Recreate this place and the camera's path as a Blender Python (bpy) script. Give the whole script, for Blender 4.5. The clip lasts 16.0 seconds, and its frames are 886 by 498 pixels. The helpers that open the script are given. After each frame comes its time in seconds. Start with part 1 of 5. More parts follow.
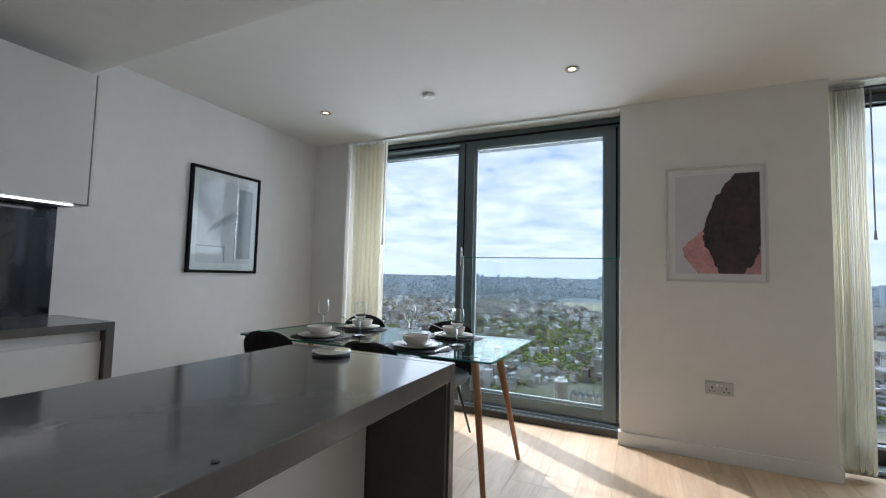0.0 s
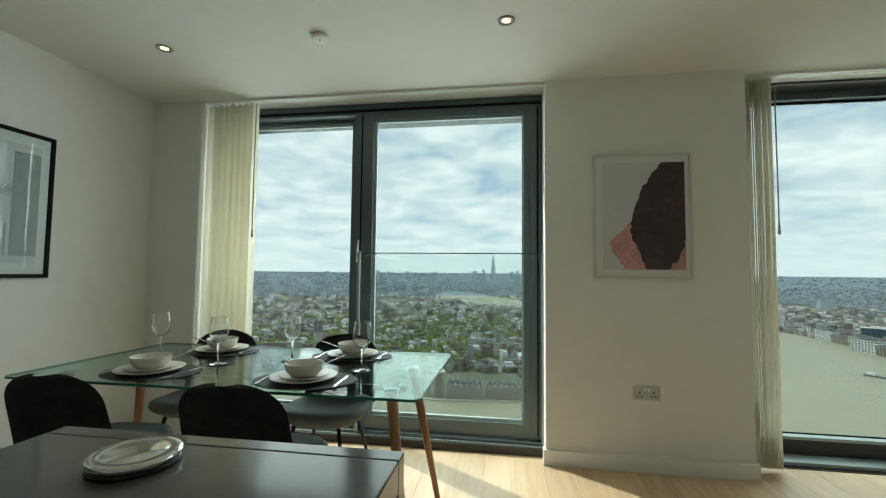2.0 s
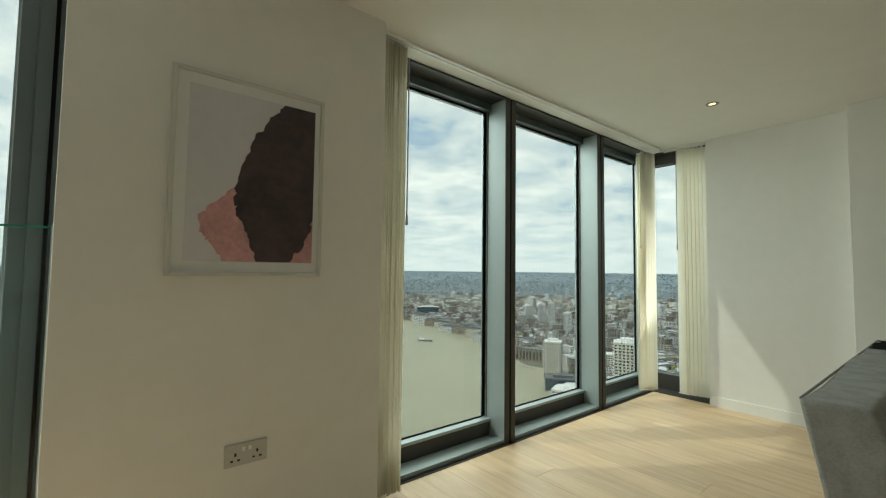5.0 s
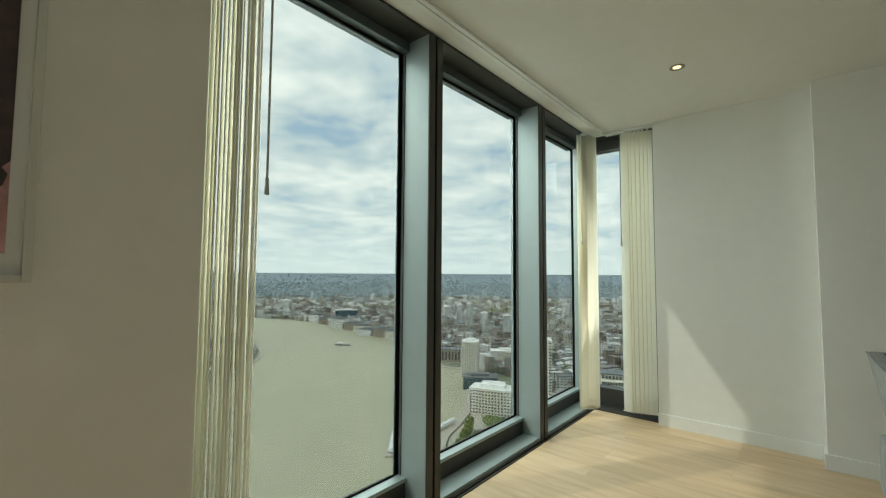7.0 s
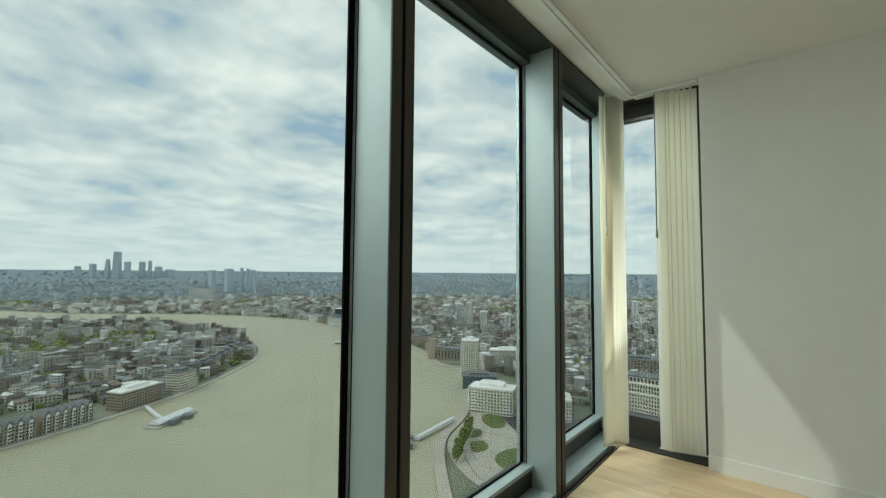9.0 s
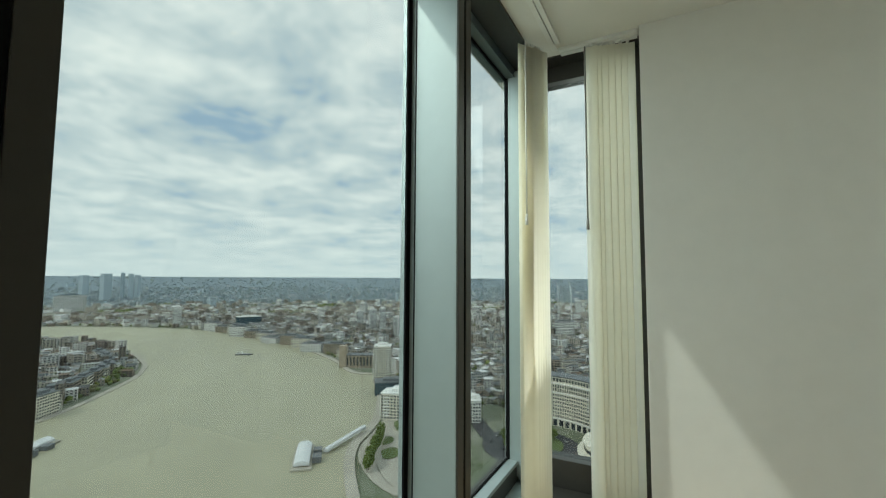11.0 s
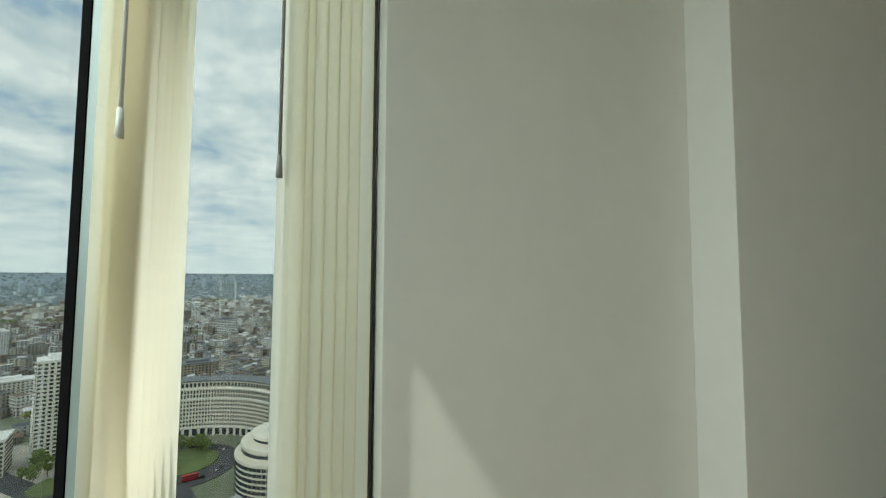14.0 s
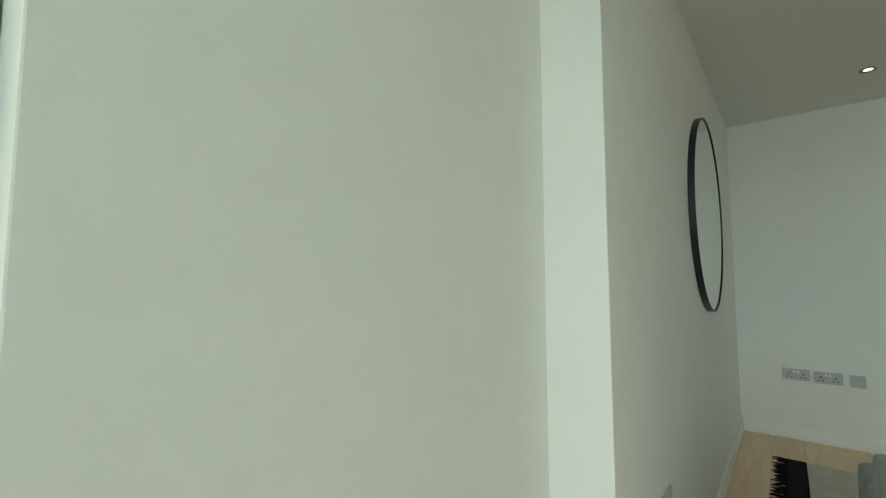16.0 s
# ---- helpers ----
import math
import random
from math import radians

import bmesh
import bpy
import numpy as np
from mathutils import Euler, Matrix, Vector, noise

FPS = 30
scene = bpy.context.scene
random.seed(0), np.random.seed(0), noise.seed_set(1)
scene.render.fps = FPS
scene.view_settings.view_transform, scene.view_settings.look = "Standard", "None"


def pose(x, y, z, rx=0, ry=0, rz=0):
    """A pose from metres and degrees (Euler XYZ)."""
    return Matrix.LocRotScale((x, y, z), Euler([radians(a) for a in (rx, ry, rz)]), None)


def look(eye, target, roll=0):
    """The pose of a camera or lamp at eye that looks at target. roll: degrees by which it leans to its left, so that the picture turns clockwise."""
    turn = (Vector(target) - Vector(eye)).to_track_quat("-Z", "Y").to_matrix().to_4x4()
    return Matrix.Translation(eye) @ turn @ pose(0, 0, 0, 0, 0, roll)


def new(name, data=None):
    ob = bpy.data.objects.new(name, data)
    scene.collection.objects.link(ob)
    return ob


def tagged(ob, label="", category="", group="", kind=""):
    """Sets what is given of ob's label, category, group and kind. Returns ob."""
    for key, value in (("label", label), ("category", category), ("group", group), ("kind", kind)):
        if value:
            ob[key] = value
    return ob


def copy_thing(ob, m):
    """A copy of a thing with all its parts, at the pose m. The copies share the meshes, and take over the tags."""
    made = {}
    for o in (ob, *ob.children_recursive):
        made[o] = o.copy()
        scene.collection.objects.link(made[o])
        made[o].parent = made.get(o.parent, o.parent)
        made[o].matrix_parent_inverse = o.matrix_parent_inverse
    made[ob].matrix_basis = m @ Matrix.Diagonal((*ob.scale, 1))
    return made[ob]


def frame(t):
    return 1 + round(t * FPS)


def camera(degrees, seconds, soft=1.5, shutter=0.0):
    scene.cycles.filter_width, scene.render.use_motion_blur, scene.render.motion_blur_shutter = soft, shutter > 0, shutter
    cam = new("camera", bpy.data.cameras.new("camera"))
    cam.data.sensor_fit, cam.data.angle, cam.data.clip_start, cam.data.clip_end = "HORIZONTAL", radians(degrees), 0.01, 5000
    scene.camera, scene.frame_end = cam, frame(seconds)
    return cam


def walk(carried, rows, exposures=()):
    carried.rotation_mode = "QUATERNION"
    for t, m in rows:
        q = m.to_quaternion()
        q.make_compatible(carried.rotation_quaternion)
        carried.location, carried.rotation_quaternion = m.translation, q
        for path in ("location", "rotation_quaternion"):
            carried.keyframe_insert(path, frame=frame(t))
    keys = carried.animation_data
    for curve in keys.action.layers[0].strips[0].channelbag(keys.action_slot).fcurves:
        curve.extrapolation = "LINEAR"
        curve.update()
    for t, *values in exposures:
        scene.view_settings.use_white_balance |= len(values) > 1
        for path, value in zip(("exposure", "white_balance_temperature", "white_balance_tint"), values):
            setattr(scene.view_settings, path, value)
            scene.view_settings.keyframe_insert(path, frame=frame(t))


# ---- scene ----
cam = camera(92.8, 16.0, 1.2)
PATH = [
    (0, (-0.131, -0.271, 1.216), (-0.973, 1.539, 1.341), 1.5),
    (0.5, (-0.26, -0.149, 1.225), (-0.996, 1.707, 1.347), 1.4),
    (1, (-0.421, -0.013, 1.235), (-1.025, 1.889, 1.361), 1.1),
    (1.5, (-0.493, 0.125, 1.232), (-0.958, 2.066, 1.354), 0.9),
    (2, (-0.511, 0.306, 1.242), (-0.813, 2.28, 1.356), 0.6),
    (2.5, (-0.527, 0.444, 1.24), (-0.599, 2.439, 1.351), 0.4),
    (3, (-0.482, 0.561, 1.256), (-0.301, 2.55, 1.349), 0.4),
    (3.5, (-0.512, 0.777, 1.244), (0.012, 2.704, 1.353), 0.4),
    (4, (-0.45, 0.933, 1.249), (0.381, 2.75, 1.346), 0.5),
    (4.5, (-0.28, 1.155, 1.252), (0.804, 2.832, 1.354), 0.6),
    (5, (-0.138, 1.318, 1.248), (1.124, 2.867, 1.354), 0.7),
    (7.5, (0.705, 2.075, 1.241), (2.241, 3.35, 1.361), 0.3),
    (8, (0.872, 2.179, 1.246), (2.389, 3.477, 1.356), 0.3),
    (10.5, (1.856, 2.703, 1.231), (3.527, 3.795, 1.364), 0.4),
    (11, (2.076, 2.762, 1.23), (3.832, 3.708, 1.369), 0.3),
    (11.5, (2.267, 2.828, 1.22), (4.106, 3.602, 1.366), 0.5),
    (12, (2.462, 2.92, 1.232), (4.376, 3.482, 1.381), 0.3),
    (12.5, (2.667, 2.947, 1.229), (4.635, 3.269, 1.38), 0.2),
    (13, (2.891, 2.914, 1.227), (4.883, 3.003, 1.387), 0.0),
    (13.5, (3.099, 2.968, 1.249), (5.081, 2.729, 1.371), 0.3),
    (14.5, (3.485, 3.013, 1.239), (5.331, 2.244, 1.389), 0.0),
    (15, (3.707, 2.984, 1.235), (5.378, 1.896, 1.393), -0.1),
    (15.5, (3.813, 2.932, 1.244), (5.308, 1.61, 1.381), 0.1),
    (16, (3.935, 2.916, 1.24), (5.191, 1.366, 1.388), -0.1),
]
# light levels: sky, sun, lamps, added fill lamps outside the openings, and the tint of the panes
SKY_LEVEL, SUN_LEVEL, LAMP_WATTS, FILL_DOOR, FILL_GLAZING, GLASS_TINT = 43.0, 3.3, 0.7, 5.4, 12.0, (0.505, 0.515, 0.51)
EXPOSURES = [(0.0, 0.34, 5500, 16), (0.5, 0.32, 5500, 16), (1.0, 0.16, 5950, 4), (2.0, 0.12, 6080, -5), (3.5, 0.08, 6120, -4), (5.0, 0.12, 6550, -2), (8.0, -0.06, 6400, -3), (12.0, -0.18, 6250, -3), (13.0, -0.2, 6300, -2), (14.5, -0.15, 6350, -3), (15.0, -0.1, 6200, -4), (16.0, 0.36, 6080, -6)]
walk(cam, [(t, look(eye, target, roll)) for t, eye, target, roll in PATH], EXPOSURES)

# ---- world, sun, lamps ----
SUN_DIR = Vector((-1.5, 1.0, 1.58)).normalized()
world = bpy.data.worlds.new("world")
scene.world = world
world.use_nodes = True
wn, wl = world.node_tree.nodes, world.node_tree.links
sky = wn.new("ShaderNodeTexSky")
sky.sky_type, sky.sun_disc = "NISHITA", False
sky.sun_elevation, sky.sun_rotation = radians(41), radians(-56)


def wmath(op, a, b=None, va=0.0, vb=0.0):
    n = wn.new("ShaderNodeMath")
    n.operation = op
    for i, (src, val) in enumerate(((a, va), (b, vb))):
        if src is None:
            n.inputs[i].default_value = val
        else:
            wl.new(src, n.inputs[i])
    return n.outputs[0]


coord = wn.new("ShaderNodeTexCoord")
sep = wn.new("ShaderNodeSeparateXYZ")
wl.new(coord.outputs["Generated"], sep.inputs[0])
up = wmath("ADD", wmath("MAXIMUM", sep.outputs[2], None, vb=0.0), None, vb=0.16)
flat = wn.new("ShaderNodeCombineXYZ")
wl.new(wmath("DIVIDE", sep.outputs[0], up), flat.inputs[0])
wl.new(wmath("DIVIDE", sep.outputs[1], up), flat.inputs[1])
big = wn.new("ShaderNodeTexNoise")
big.inputs["Scale"].default_value, big.inputs["Detail"].default_value, big.inputs["Roughness"].default_value = 2.1, 14, 0.64
big.inputs["Distortion"].default_value = 0.22
wl.new(flat.outputs[0], big.inputs["Vector"])
ramp = wn.new("ShaderNodeValToRGB")
els = ramp.color_ramp.elements
els[0].position, els[0].color = 0.36, (0.33, 0.44, 0.58, 1)
els[1].position, els[1].color = 0.66, (0.92, 0.91, 0.89, 1)
for place, tone in ((0.42, (0.50, 0.57, 0.63, 1)), (0.49, (0.61, 0.66, 0.69, 1)), (0.56, (0.75, 0.775, 0.785, 1))):
    els.new(place).color = tone
wl.new(big.outputs["Fac"], ramp.inputs[0])
cloud = wn.new("ShaderNodeVectorMath")
cloud.operation = "SCALE"
cloud.inputs["Scale"].default_value = SKY_LEVEL
wl.new(ramp.outputs[0], cloud.inputs[0])
haze_fac = wmath("POWER", wmath("SUBTRACT", None, wmath("MINIMUM", wmath("MAXIMUM", sep.outputs[2], None), None, vb=1.0), va=1.0), None, vb=7.0)
low = wn.new("ShaderNodeMix")
low.data_type = "RGBA"
wl.new(wmath("MULTIPLY", haze_fac, None, vb=0.88), low.inputs["Factor"])
wl.new(cloud.outputs[0], low.inputs["A"])
low.inputs["B"].default_value = (SKY_LEVEL * 0.70, SKY_LEVEL * 0.76, SKY_LEVEL * 0.78, 1)
both = wn.new("ShaderNodeMix")
both.data_type = "RGBA"
both.inputs["Factor"].default_value = 0.92
wl.new(sky.outputs[0], both.inputs["A"])
wl.new(low.outputs["Result"], both.inputs["B"])
wl.new(both.outputs["Result"], wn["Background"].inputs[0])
wn["Background"].inputs[1].default_value = 0.1

sun = new("sun", bpy.data.lights.new("sun", "SUN"))
sun.data.energy, sun.data.angle, sun.data.color = SUN_LEVEL, radians(1.0), (1.0, 0.95, 0.87)
sun.matrix_world = look(SUN_DIR * 50, (0, 0, 0))


def window_fill(name, x, y, z, w, h, rz, radiance, tilt=-50):
    """An area lamp added outside one opening to strengthen the sky's light indoors."""
    li = bpy.data.lights.new(name, "AREA")
    li.shape, li.size, li.size_y = "RECTANGLE", w, h
    li.energy, li.color = radiance * math.pi * w * h, (0.965, 0.99, 0.965)
    ob = new(name, li)
    ob.matrix_world = pose(x, y, z, tilt, 0, rz)
    return ob


window_fill("fill_door", -1.55, 4.35, 1.95, 2.5, 2.8, 0, FILL_DOOR, -60)
window_fill("fill_glazing", 2.80, 4.70, 2.55, 3.6, 2.6, 0, FILL_GLAZING)
window_fill("fill_corner", 5.70, 3.25, 2.55, 0.7, 2.4, -90, FILL_GLAZING)


# ---- materials ----
def mat(name, col, rough=0.5, metal=0.0, spec=0.5, var=0.0, scale=6.0, bump=0.0, bscale=60.0, stretch=(1, 1, 1), dark=None):
    """A principled material with two scales of noise on colour and a fine bump, in object metres."""
    m = bpy.data.materials.new(name)
    m.use_nodes = True
    n, l = m.node_tree.nodes, m.node_tree.links
    p = n["Principled BSDF"]
    p.inputs["Base Color"].default_value = (*col, 1)
    p.inputs["Roughness"].default_value, p.inputs["Metallic"].default_value = rough, metal
    p.inputs["Specular IOR Level"].default_value = spec
    if var or bump:
        tc = n.new("ShaderNodeTexCoord")
        mp = n.new("ShaderNodeMapping")
        mp.inputs["Scale"].default_value = stretch
        l.new(tc.outputs["Object"], mp.inputs[0])
    if var:
        na, nb = n.new("ShaderNodeTexNoise"), n.new("ShaderNodeTexNoise")
        na.inputs["Scale"].default_value, na.inputs["Detail"].default_value = scale, 4
        nb.inputs["Scale"].default_value, nb.inputs["Detail"].default_value = scale * 9, 3
        for t in (na, nb):
            l.new(mp.outputs[0], t.inputs["Vector"])
        add = n.new("ShaderNodeMath")
        add.operation = "MULTIPLY_ADD"
        add.inputs[1].default_value = 0.6
        l.new(na.outputs[0], add.inputs[0])
        half = n.new("ShaderNodeMath")
        half.operation, half.inputs[1].default_value = "MULTIPLY", 0.4
        l.new(nb.outputs[0], half.inputs[0])
        l.new(half.outputs[0], add.inputs[2])
        r = n.new("ShaderNodeValToRGB")
        a, b = r.color_ramp.elements
        d = dark or tuple(c * (1 - var) for c in col)
        a.position, a.color = 0.34, (*d, 1)
        b.position, b.color = 0.66, (*[min(1, c * (1 + var * 0.6)) for c in col], 1)
        l.new(add.outputs[0], r.inputs[0])
        out = r.outputs[0]
        l.new(out, p.inputs["Base Color"])
        rr = n.new("ShaderNodeMapRange")
        rr.inputs["To Min"].default_value, rr.inputs["To Max"].default_value = max(0.02, rough - 0.06), min(1, rough + 0.06)
        l.new(na.outputs[0], rr.inputs["Value"])
        l.new(rr.outputs[0], p.inputs["Roughness"])
    if bump:
        nc, bu = n.new("ShaderNodeTexNoise"), n.new("ShaderNodeBump")
        nc.inputs["Scale"].default_value, nc.inputs["Detail"].default_value = bscale, 4
        l.new(mp.outputs[0], nc.inputs["Vector"])
        bu.inputs["Strength"].default_value, bu.inputs["Distance"].default_value = bump, 0.01
        l.new(nc.outputs[0], bu.inputs["Height"])
        l.new(bu.outputs[0], p.inputs["Normal"])
    return m


def island_mat(name, cols, rough=0.8, by_object=False):
    """A material whose colour differs from piece to piece of one joined mesh, or from object to object."""
    m = bpy.data.materials.new(name)
    m.use_nodes = True
    n, l = m.node_tree.nodes, m.node_tree.links
    p = n["Principled BSDF"]
    p.inputs["Roughness"].default_value = rough
    p.inputs["Specular IOR Level"].default_value = 0.3
    g = n.new("ShaderNodeObjectInfo" if by_object else "ShaderNodeNewGeometry")
    r = n.new("ShaderNodeValToRGB")
    r.color_ramp.interpolation = "CONSTANT"
    e = r.color_ramp.elements
    while len(e) < len(cols):
        e.new(0.5)
    for i, c in enumerate(cols):
        e[i].position, e[i].color = i / len(cols), (*c, 1)
    l.new(g.outputs["Random" if by_object else "Random Per Island"], r.inputs[0])
    tc, no, mx = n.new("ShaderNodeTexCoord"), n.new("ShaderNodeTexNoise"), n.new("ShaderNodeMix")
    no.inputs["Scale"].default_value, no.inputs["Detail"].default_value = 0.35, 5
    l.new(tc.outputs["Object"], no.inputs["Vector"])
    mx.data_type, mx.blend_type = "RGBA", "MULTIPLY"
    mx.inputs["Factor"].default_value = 0.25
    l.new(r.outputs[0], mx.inputs["A"])
    l.new(no.outputs["Color"], mx.inputs["B"])
    l.new(mx.outputs["Result"], p.inputs["Base Color"])
    return m


def glass_mat(name, tint, ior=1.40, rough=0.0, gloss=0.6, dust=0.0):
    """Thin glass: a tinted pane with the mirror gloss of its surface."""
    m = bpy.data.materials.new(name)
    m.use_nodes = True
    n, l = m.node_tree.nodes, m.node_tree.links
    n.remove(n["Principled BSDF"])
    tr, gl, mx, fr, pw, ad = (n.new("ShaderNode" + k) for k in ("BsdfTransparent", "BsdfGlossy", "MixShader", "LayerWeight", "Math", "Math"))
    tr.inputs[0].default_value = (*tint, 1)
    gl.inputs["Roughness"].default_value = rough
    pw.operation, pw.inputs[1].default_value = "POWER", 5.0
    ad.operation, ad.inputs[1].default_value, ad.inputs[2].default_value = "MULTIPLY_ADD", gloss, ((ior - 1) / (ior + 1)) ** 2
    l.new(fr.outputs["Facing"], pw.inputs[0])
    l.new(pw.outputs[0], ad.inputs[0])
    l.new(ad.outputs[0], mx.inputs[0])
    l.new(tr.outputs[0], mx.inputs[1])
    l.new(gl.outputs[0], mx.inputs[2])
    if dust:
        tl, dm = n.new("ShaderNodeBsdfTranslucent"), n.new("ShaderNodeMixShader")
        tl.inputs[0].default_value = (0.8, 0.82, 0.8, 1)
        tc, no, mr = n.new("ShaderNodeTexCoord"), n.new("ShaderNodeTexNoise"), n.new("ShaderNodeMapRange")
        no.inputs["Scale"].default_value, no.inputs["Detail"].default_value = 1.3, 4
        l.new(tc.outputs["Object"], no.inputs["Vector"])
        mr.inputs["To Min"].default_value, mr.inputs["To Max"].default_value = dust * 0.5, dust * 1.5
        l.new(no.outputs[0], mr.inputs["Value"])
        l.new(mr.outputs[0], dm.inputs[0])
        l.new(mx.outputs[0], dm.inputs[1])
        l.new(tl.outputs[0], dm.inputs[2])
        mx = dm
    l.new(mx.outputs[0], n["Material Output"].inputs[0])
    return m


def glow_mat(name, col, power):
    m = mat(name, col)
    p = m.node_tree.nodes["Principled BSDF"]
    p.inputs["Emission Color"].default_value = (*col, 1)
    p.inputs["Emission Strength"].default_value = power
    return m


def cloth_mat(name, col, through_col, fac=0.45):
    """Blind fabric that lets light through."""
    m = mat(name, col, 0.9, var=0.08, scale=3, bump=0.15, bscale=500, spec=0.1)
    n, l = m.node_tree.nodes, m.node_tree.links
    tl, mx = n.new("ShaderNodeBsdfTranslucent"), n.new("ShaderNodeMixShader")
    tl.inputs[0].default_value = (*through_col, 1)
    mx.inputs[0].default_value = fac
    l.new(n["Principled BSDF"].outputs[0], mx.inputs[1])
    l.new(tl.outputs[0], mx.inputs[2])
    l.new(mx.outputs[0], n["Material Output"].inputs[0])
    return m


def wood_mat(name, c0, c1, stretch, rough=0.45):
    """Wood: stretched grain, a shift of tone from plank to plank, fine pores."""
    m = bpy.data.materials.new(name)
    m.use_nodes = True
    n, l = m.node_tree.nodes, m.node_tree.links
    p = n["Principled BSDF"]
    tc, oi, mp, add = (n.new("ShaderNode" + k) for k in ("TexCoord", "ObjectInfo", "Mapping", "VectorMath"))
    l.new(tc.outputs["Object"], mp.inputs[0])
    mp.inputs["Scale"].default_value = stretch
    comb = n.new("ShaderNodeCombineXYZ")
    mul = n.new("ShaderNodeMath")
    mul.operation, mul.inputs[1].default_value = "MULTIPLY", 37.0
    l.new(oi.outputs["Random"], mul.inputs[0])
    for i in range(3):
        l.new(mul.outputs[0], comb.inputs[i])
    l.new(mp.outputs[0], add.inputs[0])
    l.new(comb.outputs[0], add.inputs[1])
    na, nb = n.new("ShaderNodeTexNoise"), n.new("ShaderNodeTexNoise")
    na.inputs["Scale"].default_value, na.inputs["Detail"].default_value, na.inputs["Distortion"].default_value = 1.6, 5, 1.2
    nb.inputs["Scale"].default_value, nb.inputs["Detail"].default_value = 11, 4
    l.new(add.outputs[0], na.inputs["Vector"])
    l.new(add.outputs[0], nb.inputs["Vector"])
    s = n.new("ShaderNodeMath")
    s.operation, s.inputs[1].default_value = "MULTIPLY_ADD", 0.3
    l.new(nb.outputs[0], s.inputs[0])
    l.new(na.outputs[0], s.inputs[2])
    r = n.new("ShaderNodeValToRGB")
    a, b = r.color_ramp.elements
    a.position, a.color, b.position, b.color = 0.42, (*c0, 1), 0.82, (*c1, 1)
    l.new(s.outputs[0], r.inputs[0])
    hs = n.new("ShaderNodeHueSaturation")
    mr = n.new("ShaderNodeMapRange")
    mr.inputs["To Min"].default_value, mr.inputs["To Max"].default_value = 0.92, 1.06
    l.new(oi.outputs["Random"], mr.inputs["Value"])
    l.new(mr.outputs[0], hs.inputs["Value"])
    l.new(r.outputs[0], hs.inputs["Color"])
    l.new(hs.outputs[0], p.inputs["Base Color"])
    p.inputs["Roughness"].default_value = rough
    bu = n.new("ShaderNodeBump")
    bu.inputs["Strength"].default_value, bu.inputs["Distance"].default_value = 0.12, 0.003
    l.new(nb.outputs[0], bu.inputs["Height"])
    l.new(bu.outputs[0], p.inputs["Normal"])
    return m


M_WALL = mat("white_wall_paint", (0.80, 0.79, 0.76), 0.75, var=0.035, scale=1.2, bump=0.05, bscale=160, spec=0.25)
M_CEIL = mat("ceiling_paint", (0.80, 0.79, 0.76), 0.85, var=0.03, scale=0.9, bump=0.04, bscale=140, spec=0.2)
M_TRIM = mat("satin_trim_paint", (0.82, 0.82, 0.80), 0.4, var=0.03, scale=2)
M_OAK = wood_mat("oak_floor", (0.60, 0.42, 0.25), (0.74, 0.56, 0.365), (9.0, 0.8, 4.0), 0.42)
M_SUBFLOOR = mat("plank_joint", (0.30, 0.21, 0.12), 0.8)
M_LEG = wood_mat("table_leg_wood", (0.28, 0.12, 0.045), (0.40, 0.19, 0.08), (14.0, 14.0, 1.5), 0.4)
M_FRAME = mat("grey_green_aluminium", (0.115, 0.145, 0.15), 0.42, metal=0.35, var=0.06, scale=2, bump=0.02, bscale=400)
M_FRAME_L = mat("pale_grey_aluminium", (0.36, 0.42, 0.43), 0.4, metal=0.3, var=0.05, scale=1.5, bump=0.02, bscale=400)
M_FRAME_D = mat("dark_bronze_aluminium", (0.052, 0.050, 0.045), 0.45, metal=0.3, var=0.08, scale=3)
M_GASKET = mat("black_rubber", (0.010, 0.010, 0.011), 0.95, spec=0.05, var=0.2, scale=20)
M_GLASS = glass_mat("tinted_window_glass", GLASS_TINT, 1.3, gloss=0.45)
M_CLEAR = glass_mat("clear_glass", (0.96, 0.985, 0.975))
M_STEM = mat("wine_glass_crystal", (0.98, 0.99, 0.985), 0.0)
M_STEM.node_tree.nodes["Principled BSDF"].inputs["Transmission Weight"].default_value = 1.0
M_STEM.node_tree.nodes["Principled BSDF"].inputs["IOR"].default_value = 1.5
M_PICFRAME = mat("matt_black_frame", (0.010, 0.010, 0.011), 0.7, var=0.15, scale=12, spec=0.15)
M_TABLE = glass_mat("table_glass", (0.80, 0.93, 0.89), 1.6)
M_EDGE = mat("green_glass_edge", (0.03, 0.16, 0.12), 0.1, var=0.2, scale=9)
M_BLIND = cloth_mat("cream_blind_cloth", (0.93, 0.92, 0.86), (0.99, 0.96, 0.86), 0.66)
M_PLASTIC = mat("white_plastic", (0.80, 0.80, 0.79), 0.35, var=0.03, scale=8)
M_PLATE = mat("satin_grey_plate", (0.50, 0.50, 0.48), 0.4, var=0.05, scale=8)
M_GREYPL = mat("grey_plastic", (0.30, 0.30, 0.29), 0.4, var=0.05, scale=8)
M_BLACK = mat("black_paint", (0.012, 0.012, 0.013), 0.4, var=0.2, scale=10)
M_QUARTZ = mat("grey_quartz_worktop", (0.115, 0.112, 0.105), 0.12, var=0.10, scale=14, bump=0.01, bscale=300)
M_CAB = mat("cream_lacquer", (0.76, 0.755, 0.72), 0.35, var=0.02, scale=1.5)
M_DKPANEL = mat("dark_end_panel", (0.065, 0.060, 0.055), 0.4, var=0.12, scale=10)
M_SPLASH = mat("black_splashback_glass", (0.012, 0.014, 0.02), 0.06, var=0.3, scale=1.2)
